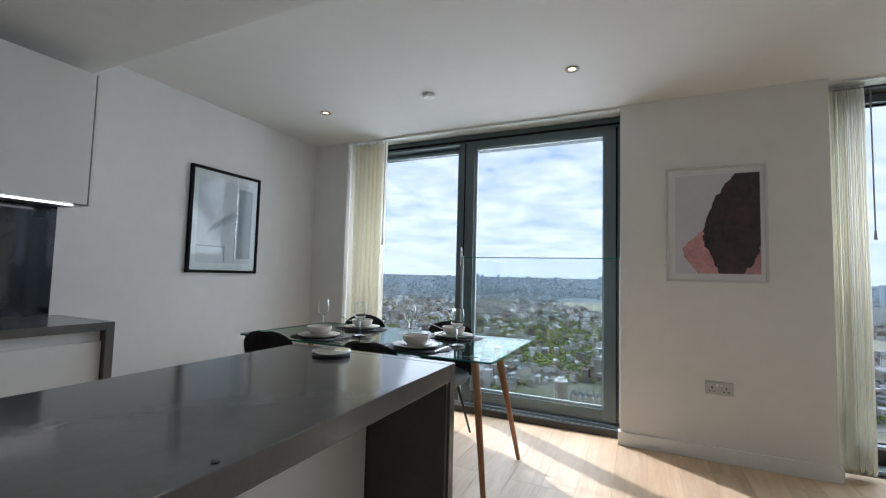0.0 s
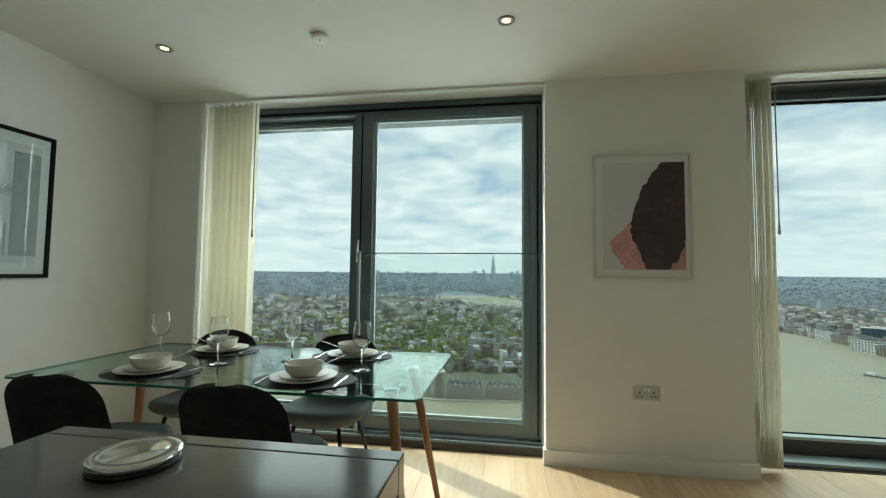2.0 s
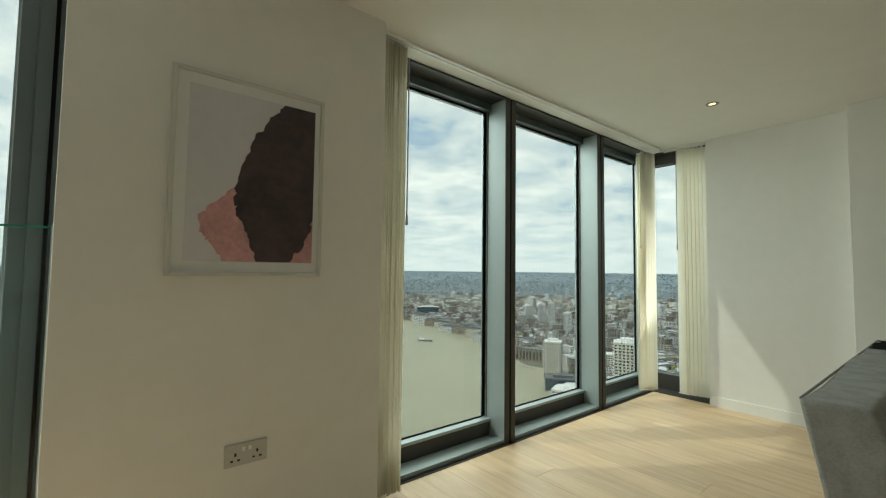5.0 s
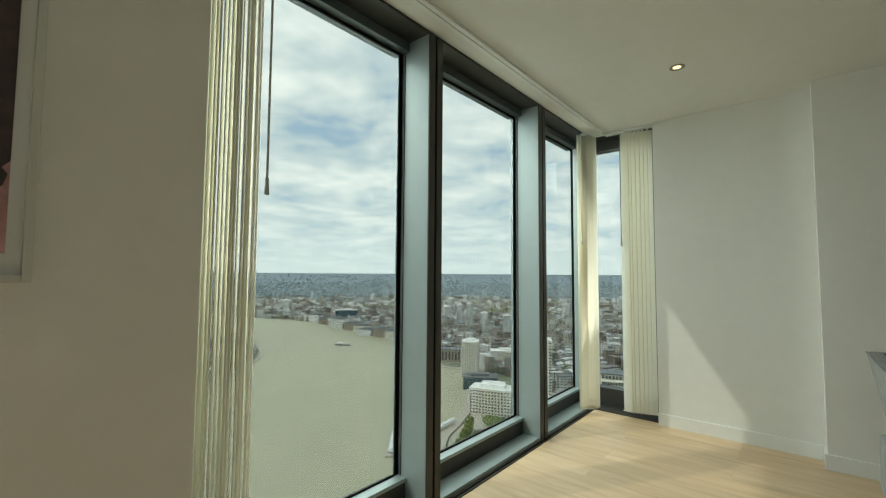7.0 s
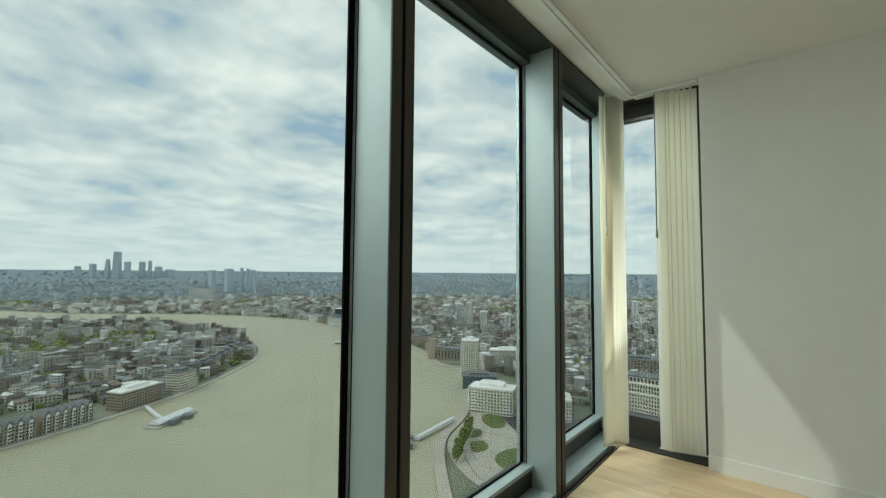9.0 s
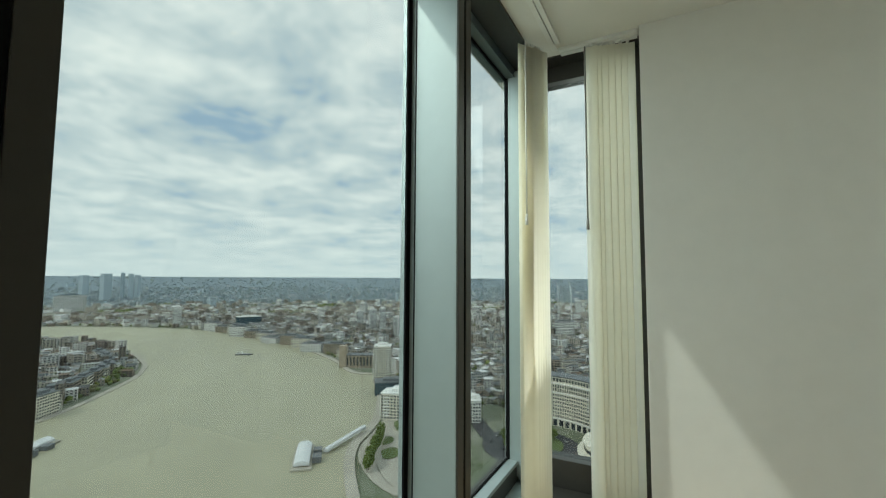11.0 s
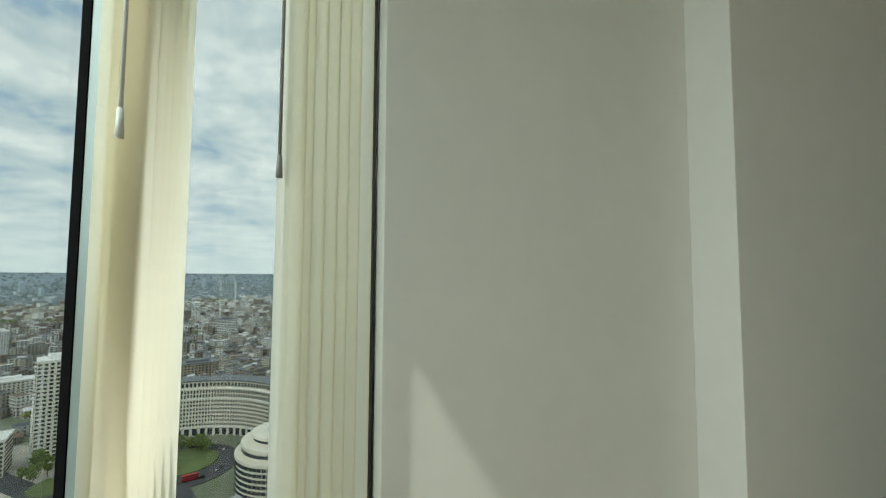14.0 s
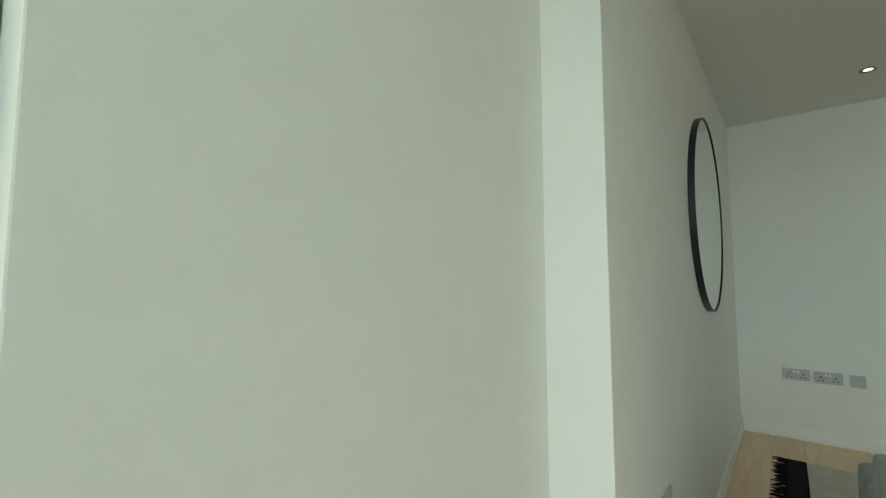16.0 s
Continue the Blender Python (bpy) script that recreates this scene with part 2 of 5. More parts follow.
M_CHROME = mat("polished_steel", (0.72, 0.73, 0.73), 0.12, metal=1.0, var=0.05, scale=12)
M_CERAMIC = mat("cream_stoneware", (0.66, 0.62, 0.55), 0.3, var=0.06, scale=20, bump=0.02, bscale=120)
M_MAT = mat("black_leather_mat", (0.018, 0.018, 0.02), 0.6, var=0.25, scale=40, bump=0.2, bscale=300)
M_CHAIR = mat("charcoal_wool_cloth", (0.05, 0.047, 0.046), 0.92, var=0.3, scale=30, bump=0.35, bscale=500, spec=0.15)
M_SEAT = mat("slate_seat_cloth", (0.13, 0.14, 0.14), 0.7, var=0.2, scale=25, bump=0.3, bscale=500, spec=0.3)
M_SOFA = mat("grey_sofa_cloth", (0.36, 0.365, 0.355), 0.95, var=0.22, scale=14, bump=0.5, bscale=420, spec=0.1)
M_THROW = mat("black_throw_wool", (0.012, 0.012, 0.013), 0.95, var=0.3, scale=25, bump=0.5, bscale=300)
M_RUG = mat("cream_rug_pile", (0.62, 0.58, 0.51), 0.95, var=0.14, scale=12, bump=0.8, bscale=240, spec=0.1)
M_RUGB = mat("black_rug_pile", (0.014, 0.013, 0.014), 0.95, var=0.3, scale=20, bump=0.8, bscale=240, spec=0.1)
M_MIRROR = mat("mirror_silver", (0.86, 0.88, 0.87), 0.01, metal=1.0)
M_ARTFRAME = mat("off_white_frame_paint", (0.62, 0.61, 0.58), 0.45, var=0.04, scale=6)
M_PRINT = mat("white_print_paper", (0.74, 0.74, 0.74), 0.6, var=0.03, scale=4)
M_PRINT2 = mat("pale_grey_print", (0.63, 0.62, 0.66), 0.5, var=0.05, scale=3)
M_PRINT3 = mat("mid_grey_print", (0.36, 0.38, 0.40), 0.5, var=0.06, scale=3)
M_INKB = mat("black_ink", (0.018, 0.015, 0.017), 0.5, var=0.5, scale=3.2, dark=(0.085, 0.05, 0.055))
M_INKP = mat("rose_ink", (0.56, 0.30, 0.31), 0.5, var=0.35, scale=5)
M_FEATHER = mat("grey_feather_ink", (0.40, 0.40, 0.42), 0.6, var=0.1, scale=20)
M_LAMP = glow_mat("warm_lamp", (1.0, 0.68, 0.36), 2.2)
M_LED = glow_mat("cool_led_strip", (1.0, 0.93, 0.85), 2.5)


# ---- mesh helpers ----
def add_box(bm, x0, x1, y0, y1, z0, z1, bev=0.0, seg=2):
    r = bmesh.ops.create_cube(bm, size=1)
    vs = r["verts"]
    bmesh.ops.scale(bm, vec=(x1 - x0, y1 - y0, z1 - z0), verts=vs)
    bmesh.ops.translate(bm, vec=((x0 + x1) / 2, (y0 + y1) / 2, (z0 + z1) / 2), verts=vs)
    if bev:
        es = list({e for v in vs for e in v.link_edges})
        bmesh.ops.bevel(bm, geom=es, offset=bev, segments=seg, profile=0.6, affect="EDGES")
    return bm


def boxes(*rows, bev=0.0):
    bm = bmesh.new()
    for r in rows:
        add_box(bm, *r, bev=bev)
    return bm


def lathe(bm, profile, segs=24, at=(0, 0, 0)):
    """Revolve (radius, height) pairs about the upright axis at a point."""
    rings = []
    for r, z in profile:
        rings.append([bm.verts.new((at[0] + r * math.cos(2 * math.pi * i / segs), at[1] + r * math.sin(2 * math.pi * i / segs), at[2] + z)) for i in range(segs)])
    for a, b in zip(rings, rings[1:]):
        for i in range(segs):
            bm.faces.new((a[i], a[(i + 1) % segs], b[(i + 1) % segs], b[i]))
    bm.faces.new(rings[0][::-1])
    bm.faces.new(rings[-1])
    return bm


def tube(bm, p0, p1, r0, r1=None, segs=10):
    """A tapered round bar between two points."""
    p0, p1 = Vector(p0), Vector(p1)
    r1 = r0 if r1 is None else r1
    q = (p1 - p0).to_track_quat("Z", "Y")
    rings = [[bm.verts.new(p + q @ Vector((r * math.cos(2 * math.pi * i / segs), r * math.sin(2 * math.pi * i / segs), 0))) for i in range(segs)] for p, r in ((p0, r0), (p1, r1))]
    for i in range(segs):
        bm.faces.new((rings[0][i], rings[0][(i + 1) % segs], rings[1][(i + 1) % segs], rings[1][i]))
    bm.faces.new(rings[0][::-1])
    bm.faces.new(rings[1])
    return bm


def prism(bm, pts, h, axis="z", at=0.0):
    """A flat outline pushed out by h along an axis."""
    def put(u, v, w):
        return (u, v, w) if axis == "z" else (u, w, v) if axis == "y" else (w, u, v)
    lo = [bm.verts.new(put(u, v, at)) for u, v in pts]
    hi = [bm.verts.new(put(u, v, at + h)) for u, v in pts]
    bm.faces.new(lo[::-1])
    bm.faces.new(hi)
    for i in range(len(pts)):
        j = (i + 1) % len(pts)
        bm.faces.new((lo[i], lo[j], hi[j], hi[i]))
    bmesh.ops.recalc_face_normals(bm, faces=bm.faces)
    return bm


def mesh_ob(name, bm, m, smooth=False):
    me = bpy.data.meshes.new(name)
    bm.to_mesh(me)
    bm.free()
    if smooth:
        for p in me.polygons:
            p.use_smooth = True
    me.materials.append(m)
    return new(name, me)


def part(name, bm, m, parent, label="", smooth=False):
    ob = mesh_ob(name, bm, m, smooth)
    ob.parent = parent
    if label:
        tagged(ob, label)
    return ob


def thing(name, label, category, group="", at=(0, 0, 0)):
    e = new(name)
    e.empty_display_size = 0.1
    e.location = at
    return tagged(e, label, category, group)


def structure(name, bm, m, label=""):
    return tagged(mesh_ob(name, bm, m), label, kind="structure")


def shade(ob):
    for p in ob.data.polygons:
        p.use_smooth = True
    return ob

# ---- the flat: floor, walls, ceiling ----
XL, XR, XM, YP, YE, YB, YK, H = -3.30, 4.448, 4.278, 3.21, 1.836, -1.452, -3.2, 2.57
YO = 3.78      # outer face of the facade
floor = structure("floor", boxes((XL - 0.2, 4.9, YK - 0.2, YO, -0.2, -0.012)), M_SUBFLOOR, "pale oak plank floor")
structure("ceiling", boxes((XL - 0.2, 4.9, YK - 0.2, 3.43, H, H + 0.2), (XL - 0.2, 4.9, 3.43, YO, H + 0.004, H + 0.2)), M_CEIL, "white painted ceiling")
structure("kitchen_ceiling", boxes((XL, 1.2, YK, 1.15, 2.44, H - 0.002), bev=0.003), M_CEIL, "lowered white ceiling over the kitchen")
structure("wall_west", boxes((XL - 0.2, XL, YK, YO, 0, H)), M_WALL, "white painted wall")
structure("wall_south", boxes((1.4, 4.9, YB - 0.2, YB, 0, H)), M_WALL, "white painted wall")
structure("wall_kitchen_south", boxes((XL - 0.2, 1.4, YK - 0.2, YK, 0, H)), M_WALL, "white painted wall")
structure("wall_kitchen_east", boxes((1.4, 1.6, YK - 0.2, YB - 0.2, 0, H)), M_WALL, "white painted wall")
structure("wall_pier", boxes((-0.26, 0.995, YP, YO, 0, H), bev=0.003), M_WALL, "white painted pier between the windows")
structure("wall_north_return", boxes((XL, -2.875, 3.225, YO, 0, H), bev=0.003), M_WALL, "white painted wall beside the balcony door")
structure("wall_east", boxes((XR, 4.82, YE, 2.873, 0, H), bev=0.003), M_WALL, "white painted wall")
structure("wall_east_thick", boxes((XM, 4.82, YB, YE, 0, H), bev=0.003), M_WALL, "white painted wall that carries the mirror")


def skirting(name, x0, x1, y0, y1):
    bm = boxes((x0, x1, y0, y1, 0.0, 0.098), bev=0.003)
    return structure(name, bm, M_TRIM, "white painted skirting board")


skirting("baseboard_pier", -0.262, 0.997, YP - 0.016, YP - 0.0005)
skirting("baseboard_pier_reveal", 0.9955, 1.011, YP - 0.016, YP + 0.05)
skirting("baseboard_pier_reveal_west", -0.276, -0.2605, YP - 0.016, YP + 0.05)
skirting("baseboard_east", XR - 0.016, XR - 0.0005, YE + 0.016, 2.873)
skirting("baseboard_return", XM - 0.016, XR - 0.0005, YE + 0.0005, YE + 0.016)
skirting("baseboard_mirror_wall", XM - 0.016, XM - 0.0005, YB + 0.016, YE + 0.0005)
skirting("baseboard_south", 1.6, XM - 0.0005, YB + 0.0005, YB + 0.016)
skirting("baseboard_west", XL + 0.0005, XL + 0.016, 1.08, 3.2245)

# ---- balcony door with its glass guard ----
door = tagged(new("door_1"), "grey aluminium sliding balcony door, closed, full height", "door", kind="structure")
DX0, DX1 = -2.874, -0.262
part("threshold", boxes((DX0, DX1, 3.318, YO, -0.01, 0.052), bev=0.004), M_FRAME_D, door, "dark metal threshold")
part("threshold_track", boxes((DX0, DX1, 3.336, 3.344, 0.053, 0.060), (DX0, DX1, 3.392, 3.402, 0.053, 0.066)), M_FRAME_L, door, "pale metal track lips")
part("head", boxes((DX0, DX1, 3.44, YO, 2.485, 2.568), bev=0.003), M_FRAME, door)
# a black bar on the head stands in for a shaded gap
part("head_shadow_gap", boxes((DX0 + 0.004, DX1 - 0.004, 3.425, 3.439, 2.505, 2.52)), M_GASKET, door)
part("jamb", boxes((-0.345, DX1, 3.43, YO, 0.073, 2.484), bev=0.003), M_FRAME, door)
part("jamb", boxes((DX0, DX0 + 0.10, 3.47, YO, 0.073, 2.484), bev=0.003), M_FRAME, door)
part("jamb_gap", boxes((-0.300, -0.288, 3.418, 3.429, 0.09, 2.48)), M_GASKET, door)


def sash(name, x0, x1, y0, y1, z0, z1, left, right, bottom, top):
    s = part(name, boxes((x0, x0 + left, y0, y1, z0, z1), (x1 - right, x1, y0, y1, z0, z1), (x0 + left, x1 - right, y0 + 0.001, y1, z0, z0 + bottom), (x0 + left, x1 - right, y0 + 0.001, y1, z1 - top, z1), bev=0.003), M_FRAME, door, "grey aluminium sash frame")
    a, b, c, d = x0 + left, x1 - right, z0 + bottom, z1 - top
    ym = (y0 + y1) / 2 + 0.02
    part("bead", boxes((a, a + 0.022, ym - 0.03, ym - 0.004, c, d), (b - 0.012, b, ym - 0.03, ym - 0.004, c, d), (a + 0.022, b - 0.012, ym - 0.03, ym - 0.004, c, c + 0.020), (a + 0.022, b - 0.012, ym - 0.03, ym - 0.004, d - 0.012, d)), M_FRAME_L, s, "pale glazing bead")
    g = part("pane", boxes((a, b, ym, ym + 0.008, c, d)), M_GLASS, s, "tinted window pane")
    g.visible_shadow = False
    return s


sash("sliding_sash", -1.70, -0.300, 3.44, 3.52, 0.062, 2.495, 0.150, 0.094, 0.105, 0.058)
sash("fixed_sash", -2.78, -1.69, 3.54, 3.62, 0.062, 2.484, 0.08, 0.07, 0.110, 0.030)
part("meeting_gap", boxes((-1.646, -1.636, 3.434, 3.4395, 0.09, 2.49)), M_GASKET, door)
hb = boxes((-1.655, -1.632, 3.425, 3.4395, 1.19, 1.36), bev=0.004)
tube(hb, (-1.643, 3.428, 1.325), (-1.643, 3.385, 1.325), 0.009)
tube(hb, (-1.643, 3.385, 1.318), (-1.636, 3.385, 1.485), 0.011, 0.009)
part("lever_handle", hb, M_CHROME, door, "brushed steel lever handle", True)
guard = tagged(new("glass_guard"), "clear glass balustrade pane across the balcony door", "balustrade")
gp = part("glass_pane", boxes((-1.612, -0.275, 3.366, 3.380, 0.10, 1.382)), M_CLEAR, guard)
gp.visible_shadow = False
part("top_edge", boxes((-1.612, -0.275, 3.365, 3.381, 1.383, 1.391)), M_EDGE, guard, "dark green glass edge")
for gx in (-1.632, -0.274):
    part("side_channel", boxes((gx, gx + 0.019, 3.358, 3.388, 0.062, 1.40), bev=0.003), M_FRAME_L, guard, "pale metal side channel")

# ---- glazed wall: mullions, panes, sills ----
gw = tagged(new("window_1"), "floor to ceiling glazing in grey aluminium", "window", kind="structure")
YG = 3.665


def mullion(x0, x1):
    m = part("mullion", boxes((x0, x1, 3.4535, 3.70, 0.0, H - 0.001), bev=0.002), M_FRAME_L, gw, "pale grey aluminium mullion")
    part("mullion_cap", boxes((x0 - 0.001, x0 + 0.046, 3.444, 3.453, 0.0, H - 0.002), (x1 - 0.046, x1 + 0.001, 3.444, 3.453, 0.0, H - 0.002), bev=0.002), M_FRAME_D, m, "dark bronze face of the mullion")
    part("mullion_joint", boxes((x0 + 0.047, x1 - 0.047, 3.447, 3.453, 0.0, H - 0.003)), M_GASKET, m)
    part("side_seam", boxes((x0 - 0.0015, x0 - 0.0002, 3.632, 3.637, 0.03, 2.5), (x1 + 0.0002, x1 + 0.0015, 3.632, 3.637, 0.03, 2.5)), M_GASKET, m)


mullion(2.195, 2.303)
mullion(3.463, 3.571)
part("corner_post", boxes((4.60, 4.76, 3.60, 3.681, 0.0, H - 0.001), (4.60, 4.66, 3.50, 3.60, 0, H - 0.001), (4.568, 4.5995, 3.535, 3.642, 0.06, 2.54), bev=0.003), M_FRAME_L, gw, "pale grey corner post")
part("wall_stile", boxes((0.996, 1.014, 3.50, 3.70, 0, H - 0.001), bev=0.002), M_FRAME, gw)
for i, (a, b) in enumerate(((1.014, 2.195), (2.303, 3.463), (3.571, 4.60))):
    part("sill_upstand", boxes((a, b, 3.60, 3.72, 0.028, 0.128), bev=0.003), M_FRAME_D, gw, "dark metal sill upstand")
    part("sill_nosing", boxes((a, b, 3.592, 3.655, 0.129, 0.150), bev=0.002), M_FRAME_L, gw, "pale metal sill nosing")
    part("floor_ledge", boxes((a, b, 3.462, 3.5995, -0.01, 0.030), bev=0.003), M_FRAME_L, gw, "pale grey metal ledge at the floor")
    part("head_rail", boxes((a, b, 3.60, 3.72, 2.505, H + 0.003), bev=0.003), M_FRAME, gw)
    part("head_soffit", boxes((a, b, 3.45, 3.5995, H - 0.012, H + 0.003)), M_FRAME_D, gw)
    part("gasket", boxes((a, a + 0.026, YG - 0.010, YG - 0.001, 0.15, 2.505), (b - 0.026, b, YG - 0.010, YG - 0.001, 0.15, 2.505), (a + 0.026, b - 0.026, YG - 0.012, YG - 0.001, 2.492, 2.505), (a + 0.026, b - 0.026, YG - 0.012, YG - 0.001, 0.15, 0.157)), M_GASKET, gw)
    part("pane", boxes((a, b, YG, YG + 0.012, 0.15, 2.505)), M_GLASS, gw, "tinted window pane")
part("corner_gasket", boxes((4.5655, 4.5995, 3.644, 3.664, 0.15, 2.505)), M_GASKET, gw)
part("floor_track", boxes((0.996, 4.60, 3.425, 3.432, -0.004, 0.006), (0.996, 4.60, 3.448, 3.4615, -0.004, 0.010)), M_FRAME_D, gw, "dark track in the floor")
structure("wall_spandrel", boxes((1.0, 4.82, 3.70, YO, -0.3, 0.02)), M_FRAME_D, "dark metal facade edge")

nw = tagged(new("window_2"), "narrow corner window in dark aluminium", "window", kind="structure")
part("sill_upstand", boxes((4.66, 4.78, 2.88, 3.60, 0.0, 0.172), bev=0.003), M_FRAME_D, nw)
part("floor_ledge", boxes((4.49, 4.6595, 2.885, 3.4615, -0.01, 0.012)), M_FRAME_D, nw)
part("head_rail", boxes((4.66, 4.78, 2.88, 3.60, 2.46, H - 0.001), bev=0.003), M_FRAME_D, nw)
part("head_soffit", boxes((4.55, 4.6595, 2.88, 3.50, H - 0.012, H - 0.001)), M_FRAME_D, nw)
part("jamb", boxes((4.64, 4.78, 2.8805, 2.94, 0.0, H - 0.001), bev=0.003), M_FRAME_D, nw)
part("pane", boxes((4.715, 4.727, 2.94, 3.60, 0.172, 2.46)), M_GLASS, nw, "tinted window pane")


# ---- vertical blinds ----
def slat_mesh(w, h):
    bm = bmesh.new()
    n = 5
    lo, hi = [], []
    for i in range(n):
        u = (i / (n - 1) - 0.5) * w
        v = 0.006 * (1 - (2 * i / (n - 1) - 1) ** 2)
        lo.append(bm.verts.new((u, v, 0)))
        hi.append(bm.verts.new((u, v, h)))
    for i in range(n - 1):
        bm.faces.new((lo[i], lo[i + 1], hi[i + 1], hi[i]))
    r = bmesh.ops.extrude_face_region(bm, geom=list(bm.faces))
    bmesh.ops.translate(bm, vec=(0, -0.0011, 0), verts=[v for v in r["geom"] if isinstance(v, bmesh.types.BMVert)])
    bmesh.ops.recalc_face_normals(bm, faces=bm.faces)
    me = bpy.data.meshes.new("slat")
    bm.to_mesh(me)
    bm.free()
    for p in me.polygons:
        p.use_smooth = True
    me.materials.append(M_BLIND)
    return me


SLAT = slat_mesh(0.115, 2.49)


def shade_lip_mesh(w, h):
    """A slat gathered tight: its face, and one edge with an added lip that makes the shade line."""
    bm = bmesh.new()
    prof = [(w / 2, 0.0), (0.0, -0.001), (-w / 2 + 0.004, 0), (-w / 2, 0.0015), (-w / 2 + 0.001, 0.0095), (-w / 2 + 0.007, 0.0095), (-w / 2 + 0.008, 0.002), (-w / 2 + 0.002, 0.003), (-w / 2 + 0.003, 0.0085)]
    lo = [bm.verts.new((u, -v, 0)) for u, v in prof]
    hi = [bm.verts.new((u, -v, h)) for u, v in prof]
    for i in range(len(prof) - 1):
        bm.faces.new((lo[i], lo[i + 1], hi[i + 1], hi[i]))
    me = bpy.data.meshes.new("slat")
    bm.to_mesh(me)
    bm.free()
    me.materials.append(M_BLIND)
    return me


SHADE_LIP = shade_lip_mesh(0.074, 2.49)


def blind(label, places, wand, rail, chain=True, mesh=SLAT):
    """A drawn-back stack of blind slats: (x, y, turn) for each, a wand and its ceiling rail."""
    b = thing("vertical_blind", label, "blind", "vertical blinds")
    for x, y, a in places:
        s = new("slat", mesh)
        s.parent = b
        s.matrix_local = pose(x, y, 0.045, 0, 0, a)
        c, d = math.cos(radians(a)), math.sin(radians(a))
        part("hanger", boxes((x - 0.008, x + 0.008, y - 0.008, y + 0.008, 2.533, 2.551)), M_PLASTIC, b)
        bm = bmesh.new()
        tube(bm, (x - 0.045 * c, y - 0.045 * d, 0.049), (x + 0.045 * c, y + 0.045 * d, 0.049), 0.0045, segs=6)
        part("bottom_weight", bm, M_BLIND, b)
    part("head_rail", boxes(*rail, bev=0.002), M_TRIM, b, "white aluminium blind rail")
    x, y, z0 = wand
    bm = bmesh.new()
    tube(bm, (x, y, 2.53), (x, y, z0 + 0.06), 0.0045, segs=8)
    tube(bm, (x, y, z0 + 0.06), (x, y, z0), 0.0065, 0.009, segs=8)
    part("wand", bm, M_GREYPL if x < 4 or x > 4.3 else M_PLASTIC, b, "thin plastic control wand", True)
    if chain:
        bm = bmesh.new()
        for (xa, ya, _), (xb, yb, _) in zip(places, places[1:]):
            tube(bm, (xa, ya - 0.03, 0.055), ((xa + xb) / 2, (ya + yb) / 2 - 0.03, 0.04), 0.0016, segs=5)
            tube(bm, ((xa + xb) / 2, (ya + yb) / 2 - 0.03, 0.04), (xb, yb - 0.03, 0.055), 0.0016, segs=5)
        part("bead_chain", bm, M_PLASTIC, b)
    return b


BX0 = 4.300
rng = random.Random(4)
blind("cream vertical blind drawn back beside the glazing", [(1.040 + 0.0122 * i, 3.338 + rng.uniform(-0.004, 0.004), 66 + rng.uniform(-4, 4)) for i in range(15)], (1.266, 3.386, 1.52), [(0.998, 4.40, 3.275, 3.300, 2.552, H - 0.0005), (0.998, 4.40, 3.306, 3.332, 2.552, H - 0.0005)])
blind("cream vertical blind gathered in the window corner", [(BX0 + 0.018 * i, 3.436 - 0.009 * i, -38 + rng.uniform(-1.5, 1.5)) for i in range(6)], (4.244, 3.425, 1.515), [(4.402, 4.47, 3.300, 3.334, 2.552, H - 0.0005)])
blind("cream vertical blind hanging before the narrow window", [(4.480 + 0.0098 * i, y + 0.037, 90 + rng.uniform(-0.8, 0.8)) for i, y in enumerate((3.085, 3.065, 3.031, 2.997, 2.967, 2.935, 2.899))], (4.458, 3.150, 1.50), [(4.468, 4.498, 2.885, 3.298, 2.552, H - 0.0005), (4.508, 4.545, 2.885, 3.298, 2.552, H - 0.0005)], mesh=SHADE_LIP)
blind("cream vertical blind drawn back beside the balcony door", [(-2.790 + 0.052 * i, 3.262, 8 + rng.uniform(-4, 4)) for i in range(7)], (-2.425, 3.235, 1.50), [(-2.873, -0.262, 3.232, 3.262, 2.552, H - 0.0005), (-2.873, -0.262, 3.268, 3.290, 2.552, H - 0.0005)])
structure("trim_door_reveal", boxes((-2.8745, -2.856, 3.20, 3.43, 0, H - 0.02), bev=0.002), M_TRIM, "white corner bead")


# ---- wall fittings ----
def socket(label, m, gangs=2):
    """A flat socket plate in its own plane; x runs across it."""
    s = thing("wall_socket", label, "socket", "wall sockets")
    w = 0.165 if gangs == 2 else 0.088
    part("plate", boxes((-w / 2, w / 2, -0.009, 0.0, -0.044, 0.044), bev=0.003), M_PLATE, s)
    for gx in ((-0.042, 0.042) if gangs == 2 else ()):
        bm = boxes((gx - 0.004, gx + 0.004, -0.0096, -0.0085, -0.004, 0.009), (gx - 0.018, gx - 0.008, -0.0096, -0.0085, -0.025, -0.017), (gx + 0.008, gx + 0.018, -0.0096, -0.0085, -0.025, -0.017))
        part("pin_holes", bm, M_BLACK, s)
        part("switch", boxes((gx * 0.28 - 0.007, gx * 0.28 + 0.007, -0.0125, -0.0088, 0.012, 0.030), bev=0.002), M_PLASTIC, s)
    s.matrix_world = m
    return s


socket("white double wall socket on the pier", pose(0.366, YP - 0.0005, 0.492))
socket("white double wall socket above the skirting", pose(3.907, YB + 0.0005, 0.50, 0, 0, 180))
socket("white double wall socket above the skirting", pose(3.722, YB + 0.0005, 0.495, 0, 0, 180))
socket("white blank plate above the skirting", pose(3.560, YB + 0.0005, 0.492, 0, 0, 180), 1)
sk = socket("white double wall socket with a plug in it", pose(XM - 0.0005, 1.35, 0.50, 0, 0, -90))
